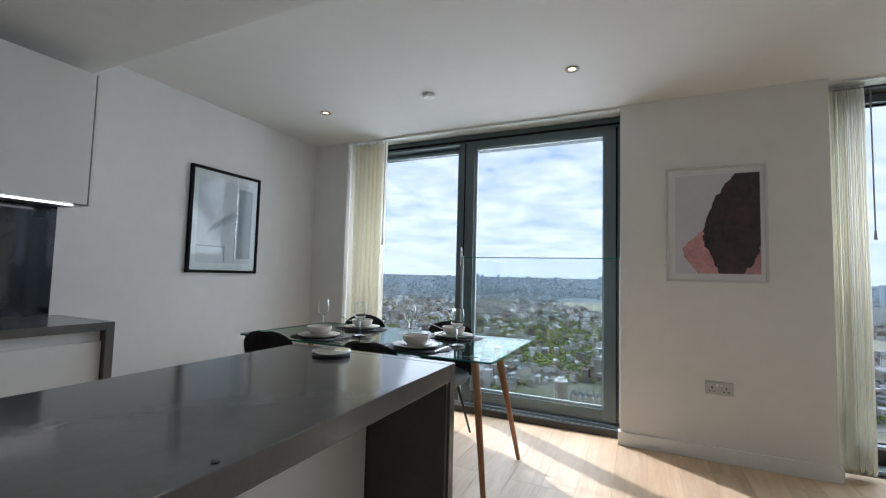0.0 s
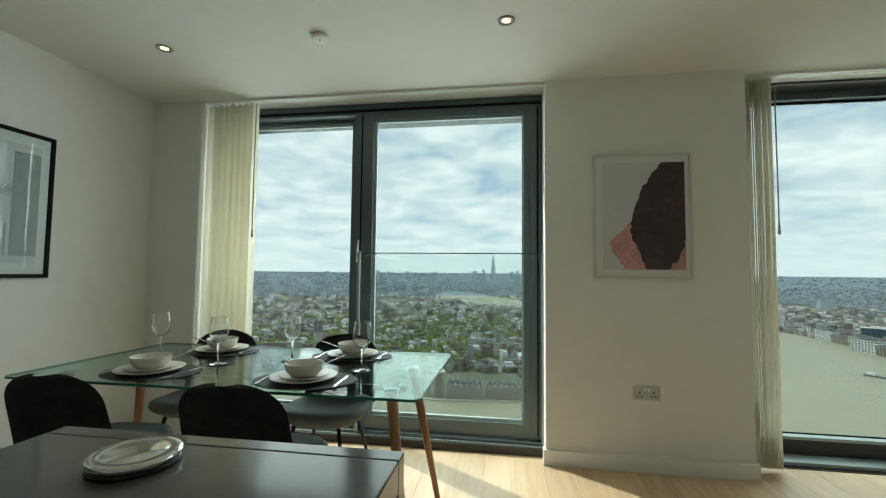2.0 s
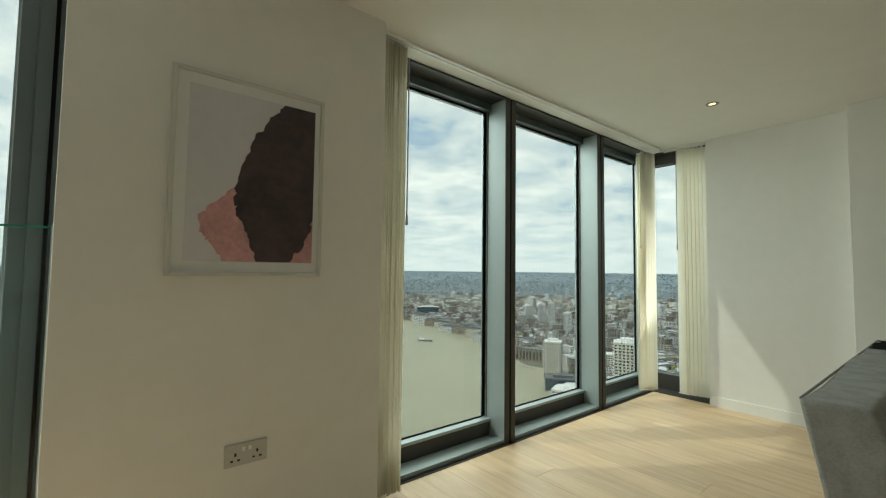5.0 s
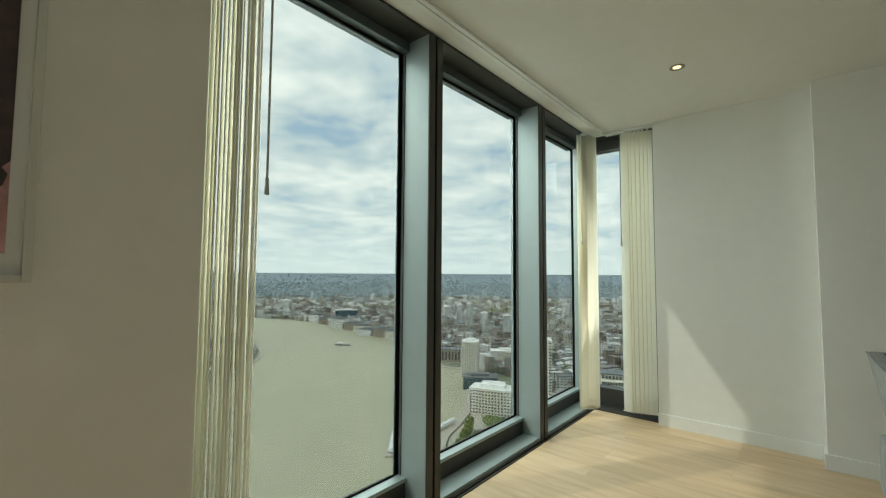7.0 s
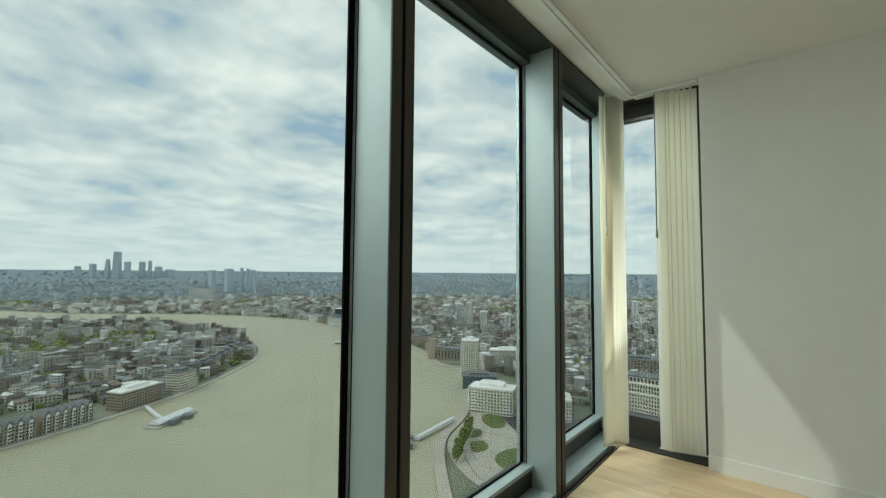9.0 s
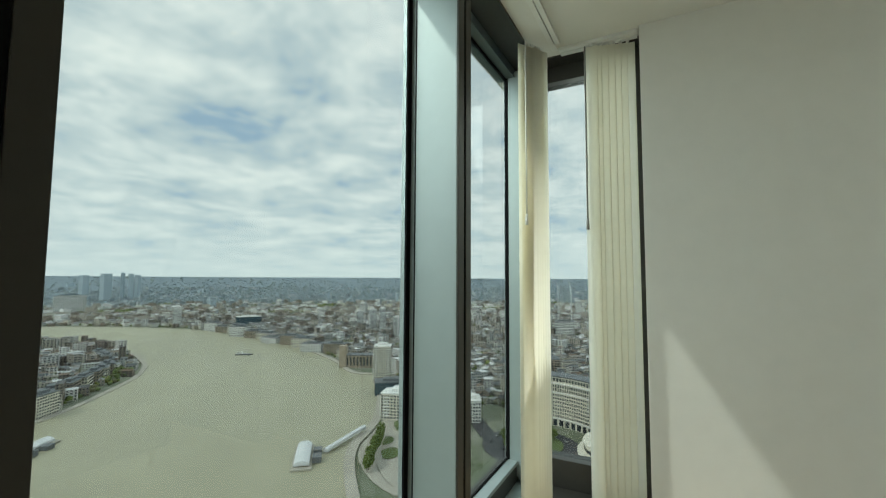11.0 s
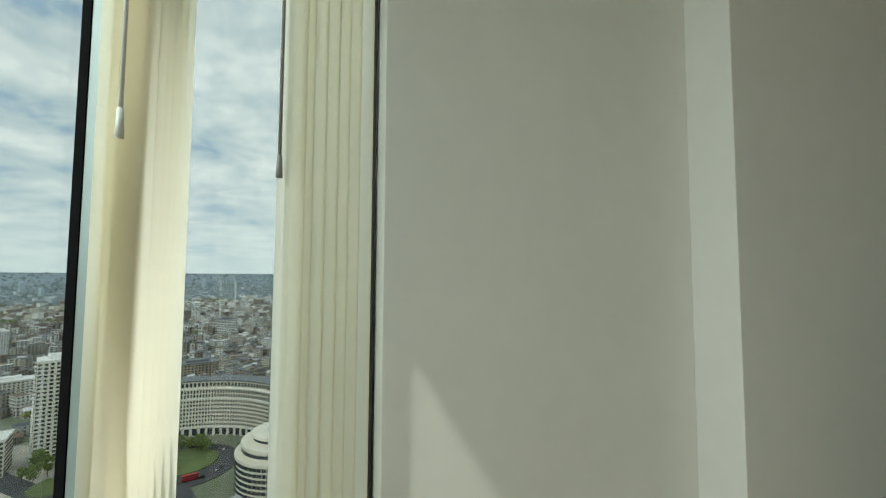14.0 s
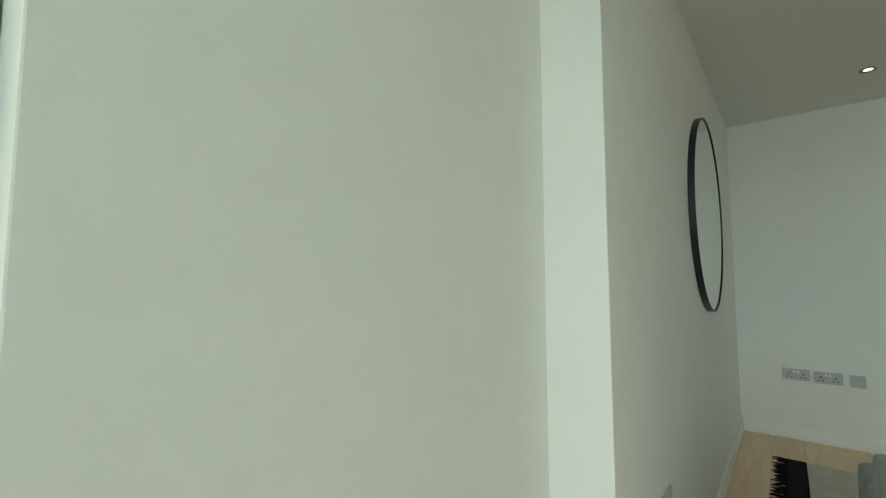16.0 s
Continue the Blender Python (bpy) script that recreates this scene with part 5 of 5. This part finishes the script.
for x, y, h, w, a in ((970, 751, 62, 10, -40), (878, 603, 55, 9, -50), (861, 528, 55, 9, -50), (935, 690, 70, 8, -45), (1020, 840, 50, 11, -30), (760, 1330, 60, 11, -30), (1500, 420, 60, 12, 15), (1620, 500, 70, 10, 20), (1750, 330, 65, 11, 10), (1400, 620, 50, 12, 5), (1300, 1050, 55, 12, 10), (1150, 420, 48, 9, 0)):
    block("slim white residential tower", x, y, w, w, h, a, int(h / 3.2), 6, M_WHITE, M_WHITE, fill=(0.5, 0.6))
block("blue and white office slab", 850, 1120, 34, 13, 34, -35, 7, 16, M_BLUEGLASS, M_WHITE)
block("long white office slab", 800, 2150, 50, 18, 75, -15, 12, 18, M_WHITE, M_BLUEGLASS)

# old brick mill on the bank
mill = thing("brick_mill", "long brown brick riverside mill with a tower", "building")
mp_ = rect_pts(585, 470, 34, 11, radians(-62))
part("wall", prism(bmesh.new(), mp_, 20, "z", GZ), M_BRICK, mill)
part("roof", prism(bmesh.new(), rect_pts(585, 470, 34.5, 11.5, radians(-62)), 1.5, "z", GZ + 20), M_SLATE, mill)
part("tower", prism(bmesh.new(), rect_pts(566, 498, 6, 8, radians(-62)), 36, "z", GZ), M_BRICK, mill)
facade(mill, *mp_[3], *mp_[0], GZ + 2, 17, 1, 4, fill=(0.5, 0.85))
facade(mill, *mp_[0], *mp_[1], GZ + 2, 17, 1, 12, fill=(0.5, 0.85))


# terraces with gables along the far bank
def gabled_block(x, y, a, w=21.0):
    b = thing("riverside_apartments", "gabled brick and white apartment block on the quay", "building", "riverside apartments")
    part("wall", boxes((-w, w, -7, 7, 0, 17)), M_BRICK, b)
    bm = bmesh.new()
    n_ = 6
    for i in range(n_):
        x0, x1 = -w + 2 * w * i / n_, -w + 2 * w * (i + 1) / n_
        prism(bm, [(x0, 17), (x1, 17), ((x0 + x1) / 2, 22)], 14.4, "y", -7.2)
    part("roof", bm, M_SLATE, b, "row of slate gables")
    bm = bmesh.new()
    for i in range(n_):
        x0 = -w + 2 * w * (i + 0.5) / n_
        add_box(bm, x0 - 1.1, x0 + 1.1, -7.9, -7.0, 1, 18.5)
    part("bays", bm, M_WHITE, b, "white bays")
    bm = bmesh.new()
    for i in range(n_):
        x0 = -w + 2 * w * (i + 0.5) / n_
        for z in range(5):
            add_box(bm, x0 - 2.9, x0 - 1.5, -7.15, -6.9, 2 + z * 3, 3.8 + z * 3)
            add_box(bm, x0 + 1.5, x0 + 2.9, -7.15, -6.9, 2 + z * 3, 3.8 + z * 3)
            add_box(bm, x0 - 0.8, x0 + 0.8, -8.0, -7.8, 2 + z * 3, 3.8 + z * 3)
    p = part("windows", bm, M_WINDOW, b, "rows of dark windows")
    p["kind"] = "stuff"
    b.matrix_world = pose(x, y, GZ, 0, 0, a)
    return b


g0 = gabled_block(-52, 521, 4)
for x, y, a in ((-5, 524, 6), (42, 532, 13), (86, 548, 22)):
    copy_thing(g0, pose(x, y, GZ, 0, 0, a))
block("round-ended apartment tower on the quay", -84, 522, 7, 7, 30, 10, 9, 5, M_BRICK, M_WHITE, balconies=True)
block("dark brick warehouse flats with a pale roof", 150, 578, 24, 10, 20, 25, 6, 14, M_BRICK, M_WHITE)
block("pale corner warehouse flats", 205, 607, 14, 11, 24, 30, 7, 9, M_STONE, M_SLATE)
rq = random.Random(5)
for k in range(11):
    f_ = k / 10
    x, y = 250 + 150 * f_ + 28 * math.sin(f_ * 3.1), 650 + 190 * f_ + 60 * f_ * f_
    block("brick terrace on the peninsula quay", x - 14, y + 12, 13, 8, rq.uniform(13, 19), 48 + 30 * f_, 4, 8, M_BRICK if k % 2 else M_STONE, M_SLATE)
for k in range(12):
    f_ = k / 11
    x, y = 612 + 130 * f_, 545 + 600 * f_
    block("pale warehouse on the far quay", x + 26 + 12 * math.sin(k * 2.2), y, 13, 22, rq.uniform(14, 26), 15 + 6 * math.sin(k), 5, 8, (M_STONE, M_BRICK, M_WHITE)[k % 3], M_SLATE)

# curved office crescent
cres = thing("crescent_offices", "curved cream stone office crescent with an arcade", "building")


def arc_wall(cx, cy, r0, r1, a0, a1, z0, z1, n_=40):
    bm = bmesh.new()
    rows = []
    for k in range(n_ + 1):
        a = radians(a0 + (a1 - a0) * k / n_)
        rows.append([bm.verts.new((cx + rr * math.cos(a), cy + rr * math.sin(a), z)) for rr, z in ((r0, z0), (r1, z0), (r1, z1), (r0, z1))])
    for a, b in zip(rows, rows[1:]):
        for i in range(4):
            bm.faces.new((a[i], a[(i + 1) % 4], b[(i + 1) % 4], b[i]))
    bm.faces.new(rows[0][::-1])
    bm.faces.new(rows[-1])
    bmesh.ops.recalc_face_normals(bm, faces=bm.faces)
    return bm


def arc_windows(cx, cy, rr, a0, a1, n_, z0, dz, floors, fa=0.5, fz=0.55, out=-0.4):
    bm = bmesh.new()
    for j in range(floors):
        for i in range(n_):
            b0 = radians(a0 + (a1 - a0) * (i + 0.5 - fa / 2) / n_)
            b1 = radians(a0 + (a1 - a0) * (i + 0.5 + fa / 2) / n_)
            za, zb = z0 + dz * (j + 0.5 - fz / 2), z0 + dz * (j + 0.5 + fz / 2)
            vs = [[bm.verts.new((cx + q * math.cos(b), cy + q * math.sin(b), z)) for b, z in ((b0, za), (b1, za), (b1, zb), (b0, zb))] for q in (rr + out, rr + 0.3 * (1 if out < 0 else -1))]
            bm.faces.new(vs[0])
            for k in range(4):
                bm.faces.new((vs[0][k], vs[1][k], vs[1][(k + 1) % 4], vs[0][(k + 1) % 4]))
    return bm


CX, CY = 366, 122
part("wall", arc_wall(CX, CY, 86, 110, -70, 26, GZ, GZ + 43), M_STONE, cres)
part("attic", arc_wall(CX, CY, 89, 107, -70, 26, GZ + 43, GZ + 49), M_STONE, cres, "set-back attic storey")
part("roof", arc_wall(CX, CY, 88, 108, -70.5, 26.5, GZ + 49, GZ + 50.2), M_SLATE, cres)
for z in (7.5, 33.5, 42.6):
    part("cornice", arc_wall(CX, CY, 85, 86.2, -70, 26, GZ + z, GZ + z + 0.9), M_WHITE, cres, "pale stone cornice")
for nm, args in (("arcade_openings", (-70, 26, 22, GZ + 0.3, 6.6, 1, 0.62, 0.9)), ("windows", (-70, 26, 56, GZ + 8.6, 3.5, 7, 0.5, 0.55)), ("upper_windows", (-70, 26, 56, GZ + 34.6, 3.9, 2, 0.5, 0.7))):
    p = part(nm, arc_windows(CX, CY, 86, args[0], args[1], args[2], args[3], args[4], args[5], args[6], args[7]), M_WINDOW, cres)
    p["kind"] = "stuff"
p = part("attic_windows", arc_windows(CX, CY, 89, -70, 26, 44, GZ + 43.6, 5, 1, 0.6, 0.7), M_WINDOW, cres)
p["kind"] = "stuff"

rot = thing("round_offices", "round cream stone office tower with stepped storeys", "building")
for k, (rr, z0, z1) in enumerate(((32, 0, 28), (28, 28, 35), (21, 35, 40))):
    bm = bmesh.new()
    lathe(bm, [(rr, z0), (rr, z1 - 0.01), (0.1, z1)], 48, at=(334, 34, GZ))
    part("drum", bm, M_STONE, rot)
    bm = bmesh.new()
    lathe(bm, [(rr + 0.9, z1 - 1.4), (rr + 0.9, z1 + 0.3), (rr - 2, z1 + 0.35)], 48, at=(334, 34, GZ))
    part("cornice", bm, M_STONE, rot, "pale projecting cornice")
    p = part("windows", arc_windows(334, 34, rr, 60, 330, 46, GZ + z0 + 1.0, 3.6, max(1, int((z1 - z0 - 1) / 3.6)), 0.8, 0.58, 0.4), M_WINDOW, rot)
    p["kind"] = "stuff"
bm = bmesh.new()
lathe(bm, [(12, 40.4), (9, 45), (0.3, 47)], 8, at=(334, 34, GZ))
part("glass_roof", bm, M_BLUEGLASS, rot, "faceted dark glass roof")


# ---- riverside park, roads, traffic ----
def patch(name, pts, m, z, label):
    return structure(name, prism(bmesh.new(), pts, 0.3, "z", GZ + z), m, label)


patch("pavement_park", smooth_line([(262, 205), (300, 250), (345, 264), (400, 285), (450, 300), (470, 250), (400, 190), (330, 150), (250, 160)], 2), M_PAVE, 0.2, "pale paved riverside plaza")
patch("lawn_park", smooth_line([(296, 216), (310, 232), (326, 224), (312, 208)], 2), M_GRASS, 0.7, "mown green lawn")
patch("lawn_terrace", smooth_line([(318, 240), (334, 250), (346, 240), (330, 230)], 2), M_GRASS, 0.7, "mown green lawn")
patch("lawn_bank", smooth_line([(352, 236), (372, 262), (396, 262), (384, 238), (366, 226)], 2), M_GRASS, 0.7, "mown green lawn")
patch("lawn_square", smooth_line([(285, 176), (300, 200), (330, 196), (338, 178), (306, 166)], 2), M_GRASS, 0.7, "mown green lawn")
patch("lawn_corner", smooth_line([(352, 184), (360, 206), (384, 204), (388, 190), (368, 180)], 2), M_GRASS, 0.75, "mown green lawn")
patch("path_park", smooth_line([(262, 184), (282, 212), (312, 240), (348, 254), (350, 250), (316, 235), (287, 208), (268, 182)], 2), M_PAVE, 0.78, "pale curved garden path")
bm = bmesh.new()
lathe(bm, [(44, 0.3), (44, 0.6), (0.1, 0.61)], 48, at=(386, 118, GZ))
structure("road_circus", bm, M_ROAD, "asphalt roundabout")
bm = bmesh.new()
lathe(bm, [(27, 0.6), (27, 1.3), (0.1, 1.35)], 48, at=(392, 118, GZ))
structure("lawn_circus", bm, M_GRASS, "round lawn of the circus")
patch("road_east", rect_pts(350, 110, 9, 70, radians(-62)), M_ROAD, 0.35, "asphalt street")
patch("road_north", rect_pts(425, 190, 70, 8, radians(40)), M_ROAD, 0.35, "asphalt street")
patch("road_riverside", rect_pts(375, 215, 8, 60, radians(-38)), M_ROAD, 0.42, "asphalt street")
bus = thing("double_decker_bus", "red double-decker bus on the street", "bus")
part("body", boxes((-5.3, 5.3, -1.25, 1.25, 0.5, 4.4), bev=0.25), M_BUS, bus)
part("window_band", boxes((-5.1, 5.1, -1.3, 1.3, 1.5, 2.2), (-5.1, 5.1, -1.3, 1.3, 3.1, 3.8)), M_WINDOW, bus)
for wx in (-3.4, 3.4):
    for wy in (-1.15, 1.15):
        bm = bmesh.new()
        tube(bm, (wx, wy - 0.15, 0.5), (wx, wy + 0.15, 0.5), 0.5, segs=16)
        part("wheel", bm, M_BLACK, bus)
bus.matrix_world = pose(357, 101, GZ + 0.66, 0, 0, -68)


def car(x, y, a, m):
    c = thing("car", "parked car on the street", "car", "cars on the streets")
    part("body", boxes((-2.1, 2.1, -0.9, 0.9, 0.3, 0.95), bev=0.15), m, c)
    part("cabin", boxes((-1.2, 1.1, -0.78, 0.78, 0.96, 1.5), bev=0.2), M_WINDOW, c)
    for wx in (-1.3, 1.3):
        for wy in (-0.8, 0.8):
            bm = bmesh.new()
            tube(bm, (wx, wy - 0.1, 0.32), (wx, wy + 0.1, 0.32), 0.32, segs=12)
            part("wheel", bm, M_BLACK, c)
    c.matrix_world = pose(x, y, GZ + 0.72, 0, 0, a)
    return c


ca, cb = car(372, 120, 60, M_STEEL), car(366, 138, 80, M_BLACK)
for k in range(16):
    a = rq.uniform(0, 6.28)
    copy_thing((ca, cb)[k % 2], pose(386 + 36 * math.cos(a), 118 + 36 * math.sin(a), GZ + 0.72, 0, 0, math.degrees(a) + 90))


def leafy_tree(seed, h):
    t = thing("street_tree", "leafy green tree in the riverside park", "tree", "park trees")
    rt = random.Random(seed)
    bm = bmesh.new()
    tube(bm, (0, 0, 0), (0.1, 0, h * 0.45), 0.32, 0.2, 8)
    for k in range(6):
        a = k * 1.05
        tube(bm, (0.1, 0, h * (0.3 + 0.03 * k)), (h * 0.22 * math.cos(a), h * 0.22 * math.sin(a), h * 0.62), 0.14, 0.05, 6)
    part("trunk", bm, M_BARK, t)
    hp = Heap()
    for k in range(70):
        a, q, z = rt.uniform(0, 6.28), math.sqrt(rt.random()) * h * 0.34, rt.uniform(0.38, 1.0)
        q *= math.sin(math.pi * min(1, max(0.12, (z - 0.3) / 0.75))) ** 0.6
        hp.blob(q * math.cos(a), q * math.sin(a), h * z, rt.uniform(0.5, 1.2), rt)
    c = hp.make("crown", [M_LEAF], "crown of small leaf clumps", kind="")
    c.parent = t
    return t


ta, tb = leafy_tree(1, 11), leafy_tree(2, 14)
ta.matrix_world, tb.matrix_world = pose(384, 126, GZ + 1.3), pose(378, 140, GZ + 0.6)
for k in range(34):
    if k < 14:
        x, y = 272 + k * 5.0 + rq.uniform(-1, 1), 214 + 2.6 * k + rq.uniform(-1, 1)
    elif k < 24:
        a = rq.uniform(0, 6.28)
        x, y = 394 + 20 * math.cos(a), 118 + 20 * math.sin(a)
    else:
        x, y = 395 + rq.uniform(-20, 30), 205 + rq.uniform(-18, 22)
    copy_thing((ta, tb)[k % 2], pose(x, y, GZ + 0.5, 0, 0, rq.uniform(0, 360)))


# ---- on the river ----
def pontoon(label, m, s=1.0):
    p = thing("river_pier", label, "pier", "river piers")
    part("deck", boxes((-26, 26, -8, 8, 0.0, 1.6), bev=0.2), M_PAVE, p)
    bm = bmesh.new()
    prof = [(-6, 2.6)] + [(-6 + 12 * k / 8, 4.2 + 2.2 * math.sin(math.pi * k / 8)) for k in range(9)] + [(6, 2.6)]
    prism(bm, prof, 44, "x", -22)
    part("canopy", bm, M_STEEL, p, "curved white canopy")
    bm = boxes((-14, -4, -15, -8.2, 0.2, 5.0), (4, 12, -15, -8.2, 0.2, 4.0), bev=0.2)
    part("cabins", bm, M_SLATE, p, "grey cabins on the pontoon")
    for k in range(6):
        for sy in (-5.8, 5.8):
            bm = bmesh.new()
            tube(bm, (-20 + 8 * k, sy, 1.6), (-20 + 8 * k, sy, 4.2), 0.25, segs=8)
            part("post", bm, M_STEEL, p)
    p.matrix_world = m
    return p


pontoon("floating river pier with a curved white canopy", pose(268, 278, GZ + 0.62, 0, 0, 42))
gang = thing("gangway", "white covered gangway from quay to pier", "gangway")
bm = bmesh.new()
prism(bm, [(-2.2, 0), (2.2, 0), (2.2, 2.6), (0, 3.6), (-2.2, 2.6)], 58, "x", 0)
part("tunnel", bm, M_STEEL, gang)
gang.matrix_world = pose(283, 268, GZ + 2.0, 0, -2, 4)
pontoon("small floating pier off the peninsula", pose(160, 492, GZ + 0.62, 0, 0, 30))
g2 = thing("gangway", "white gangway from the peninsula to its pier", "gangway")
part("tunnel", boxes((0, 52, -1.6, 1.6, 0, 2.4)), M_STEEL, g2)
g2.matrix_world = pose(152, 499, GZ + 2.0, 0, 0, 88)
boat = thing("river_barge", "dark workboat with a pale cabin on the river", "boat")
part("hull", prism(bmesh.new(), [(-16, -4), (10, -4), (17, 0), (10, 4), (-16, 4)], 2.4), M_SLATE, boat)
part("cabin", boxes((-13, -3, -3, 3, 2.4, 6.0), bev=0.3), M_WHITE, boat, "pale wheelhouse")
bm = bmesh.new()
tube(bm, (4, 0, 2.4), (4, 0, 9), 0.3)
part("mast", bm, M_STEEL, boat)
boat.matrix_world = pose(553, 738, GZ + 0.61, 0, 0, -60)


def crane(x, y, h, a):
    c = thing("tower_crane", "thin white tower crane on a building site", "crane", "tower cranes")
    bm = bmesh.new()
    for sx, sy in ((-1.2, -1.2), (1.2, -1.2), (1.2, 1.2), (-1.2, 1.2)):
        tube(bm, (sx, sy, 0), (sx, sy, h), 0.35, segs=5)
    for k in range(int(h / 4)):
        s_ = 1 if k % 2 else -1
        tube(bm, (-1.2 * s_, -1.2, 4 * k), (1.2 * s_, -1.2, 4 * k + 4), 0.2, segs=4)
        tube(bm, (-1.2, -1.2 * s_, 4 * k), (-1.2, 1.2 * s_, 4 * k + 4), 0.2, segs=4)
    part("mast", bm, M_STEEL, c)
    bm = bmesh.new()
    tube(bm, (0, 0, h), (14, 0, h + 26), 0.7, 0.4, 6)
    tube(bm, (0, 0, h), (-8, 0, h), 0.7, 0.7, 6)
    part("jib", bm, M_STEEL, c)
    part("counterweight", boxes((-9, -6, -1.5, 1.5, h - 2.5, h + 0.6)), M_SLATE, c)
    part("cab", boxes((0.6, 3, -1.2, 1.2, h - 3, h)), M_WHITE, c)
    c.matrix_world = pose(x, y, GZ, 0, 0, a)
    return c


crane(1142, 268, 132, 100)
crane(1150, 236, 128, 70)

# ---- skyline ----
# skyline towers carry the distance haze in their base colour
spire = thing("glass_spire", "tall pointed glass tower on the skyline", "skyscraper")
bm = bmesh.new()
lathe(bm, [(42, 0), (22, 200), (9, 300), (1.5, 332)], 6, at=(-145, 4380, GZ))
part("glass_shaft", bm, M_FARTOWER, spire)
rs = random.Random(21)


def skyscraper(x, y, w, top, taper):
    s_ = thing("skyscraper", "office tower on the skyline in haze-tinted blue-grey", "skyscraper", "city skyline")
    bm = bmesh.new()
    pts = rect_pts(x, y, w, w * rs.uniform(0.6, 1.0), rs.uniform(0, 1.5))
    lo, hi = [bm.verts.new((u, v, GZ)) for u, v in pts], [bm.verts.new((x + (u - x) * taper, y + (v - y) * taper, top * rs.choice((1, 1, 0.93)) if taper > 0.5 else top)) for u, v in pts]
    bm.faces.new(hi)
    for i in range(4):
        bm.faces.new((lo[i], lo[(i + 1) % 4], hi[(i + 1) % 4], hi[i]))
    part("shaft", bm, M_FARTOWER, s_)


for az, dist, w, top, taper in ((12.4, 4350, 46, 158, 0.72), (11.6, 4380, 30, 95, 0.35), (13.3, 4300, 30, 75, 0.9), (14.6, 4400, 34, 78, 1.0), (15.3, 4420, 20, 92, 0.8), (16.1, 4390, 40, 40, 1.0), (10.4, 4350, 26, 55, 1.0), (9.2, 4400, 30, 35, 1.0), (17.2, 4380, 46, 22, 1.0), (23.2, 3300, 40, 30, 1.0), (24.6, 3350, 20, 38, 1.0), (25.3, 3320, 20, 30, 1.0), (25.9, 3400, 22, 20, 1.0), (21.4, 3500, 30, 15, 1.0), (-4.4, 4350, 34, 42, 1.0), (-3.2, 4400, 24, 60, 1.0), (0.6, 4400, 26, 38, 1.0), (1.3, 4380, 20, 52, 1.0), (-9.8, 4300, 34, 22, 1.0), (-13.5, 4350, 26, 25, 1.0), (-16.0, 4300, 24, 20, 1.0), (-17.4, 4320, 20, 34, 1.0), (-19.5, 4280, 26, 28, 1.0), (-20.2, 4300, 22, 40, 1.0), (-12.4, 4350, 20, 14, 1.0), (-24.0, 4300, 30, 12, 1.0)):
    skyscraper(dist * math.sin(radians(az)), dist * math.cos(radians(az)), w * (0.85 if taper < 0.8 else 0.62), top * (1 if az > 8 and az < 17 else 0.7), taper)
for k in range(34):
    az, dist = rs.uniform(-34, 100), rs.uniform(2300, 4300)
    x, y = dist * math.sin(radians(az)), dist * math.cos(radians(az))
    if not in_river(x, y, 30):
        skyscraper(x, y, rs.uniform(10, 20), land(dist) + rs.uniform(22, 60), 1.0)

# ---- floor planks, last ----
PW, PL = 0.189, 1.9
PLANK = {}


def plank_mesh(w, l):
    key = (round(w, 3), round(l, 3))
    if key not in PLANK:
        bm = boxes((-w / 2 + 0.0004, w / 2 - 0.0004, -l / 2 + 0.0004, l / 2 - 0.0004, -0.012, 0.0))
        bmesh.ops.bevel(bm, geom=[e for e in bm.edges if e.verts[0].co.z > -0.001 and e.verts[1].co.z > -0.001], offset=0.0007, segments=1, affect="EDGES")
        me = bpy.data.meshes.new("plank")
        bm.to_mesh(me)
        bm.free()
        me.materials.append(M_OAK)
        PLANK[key] = me
    return PLANK[key]


rp = random.Random(9)
x = XL
while x < 4.6:
    w = min(PW, 4.66 - x)
    y, end = YK, 3.425
    ln = rp.choice((0.5, 0.9, 1.3, 1.7))
    while y < end - 0.01:
        l = min(ln, end - y)
        if end - y - l < 0.25:
            l = end - y
        o = new("plank", plank_mesh(w, l))
        o.parent = floor
        o.location = (x + w / 2, y + l / 2, 0)
        y += l
        ln = PL
    x += w
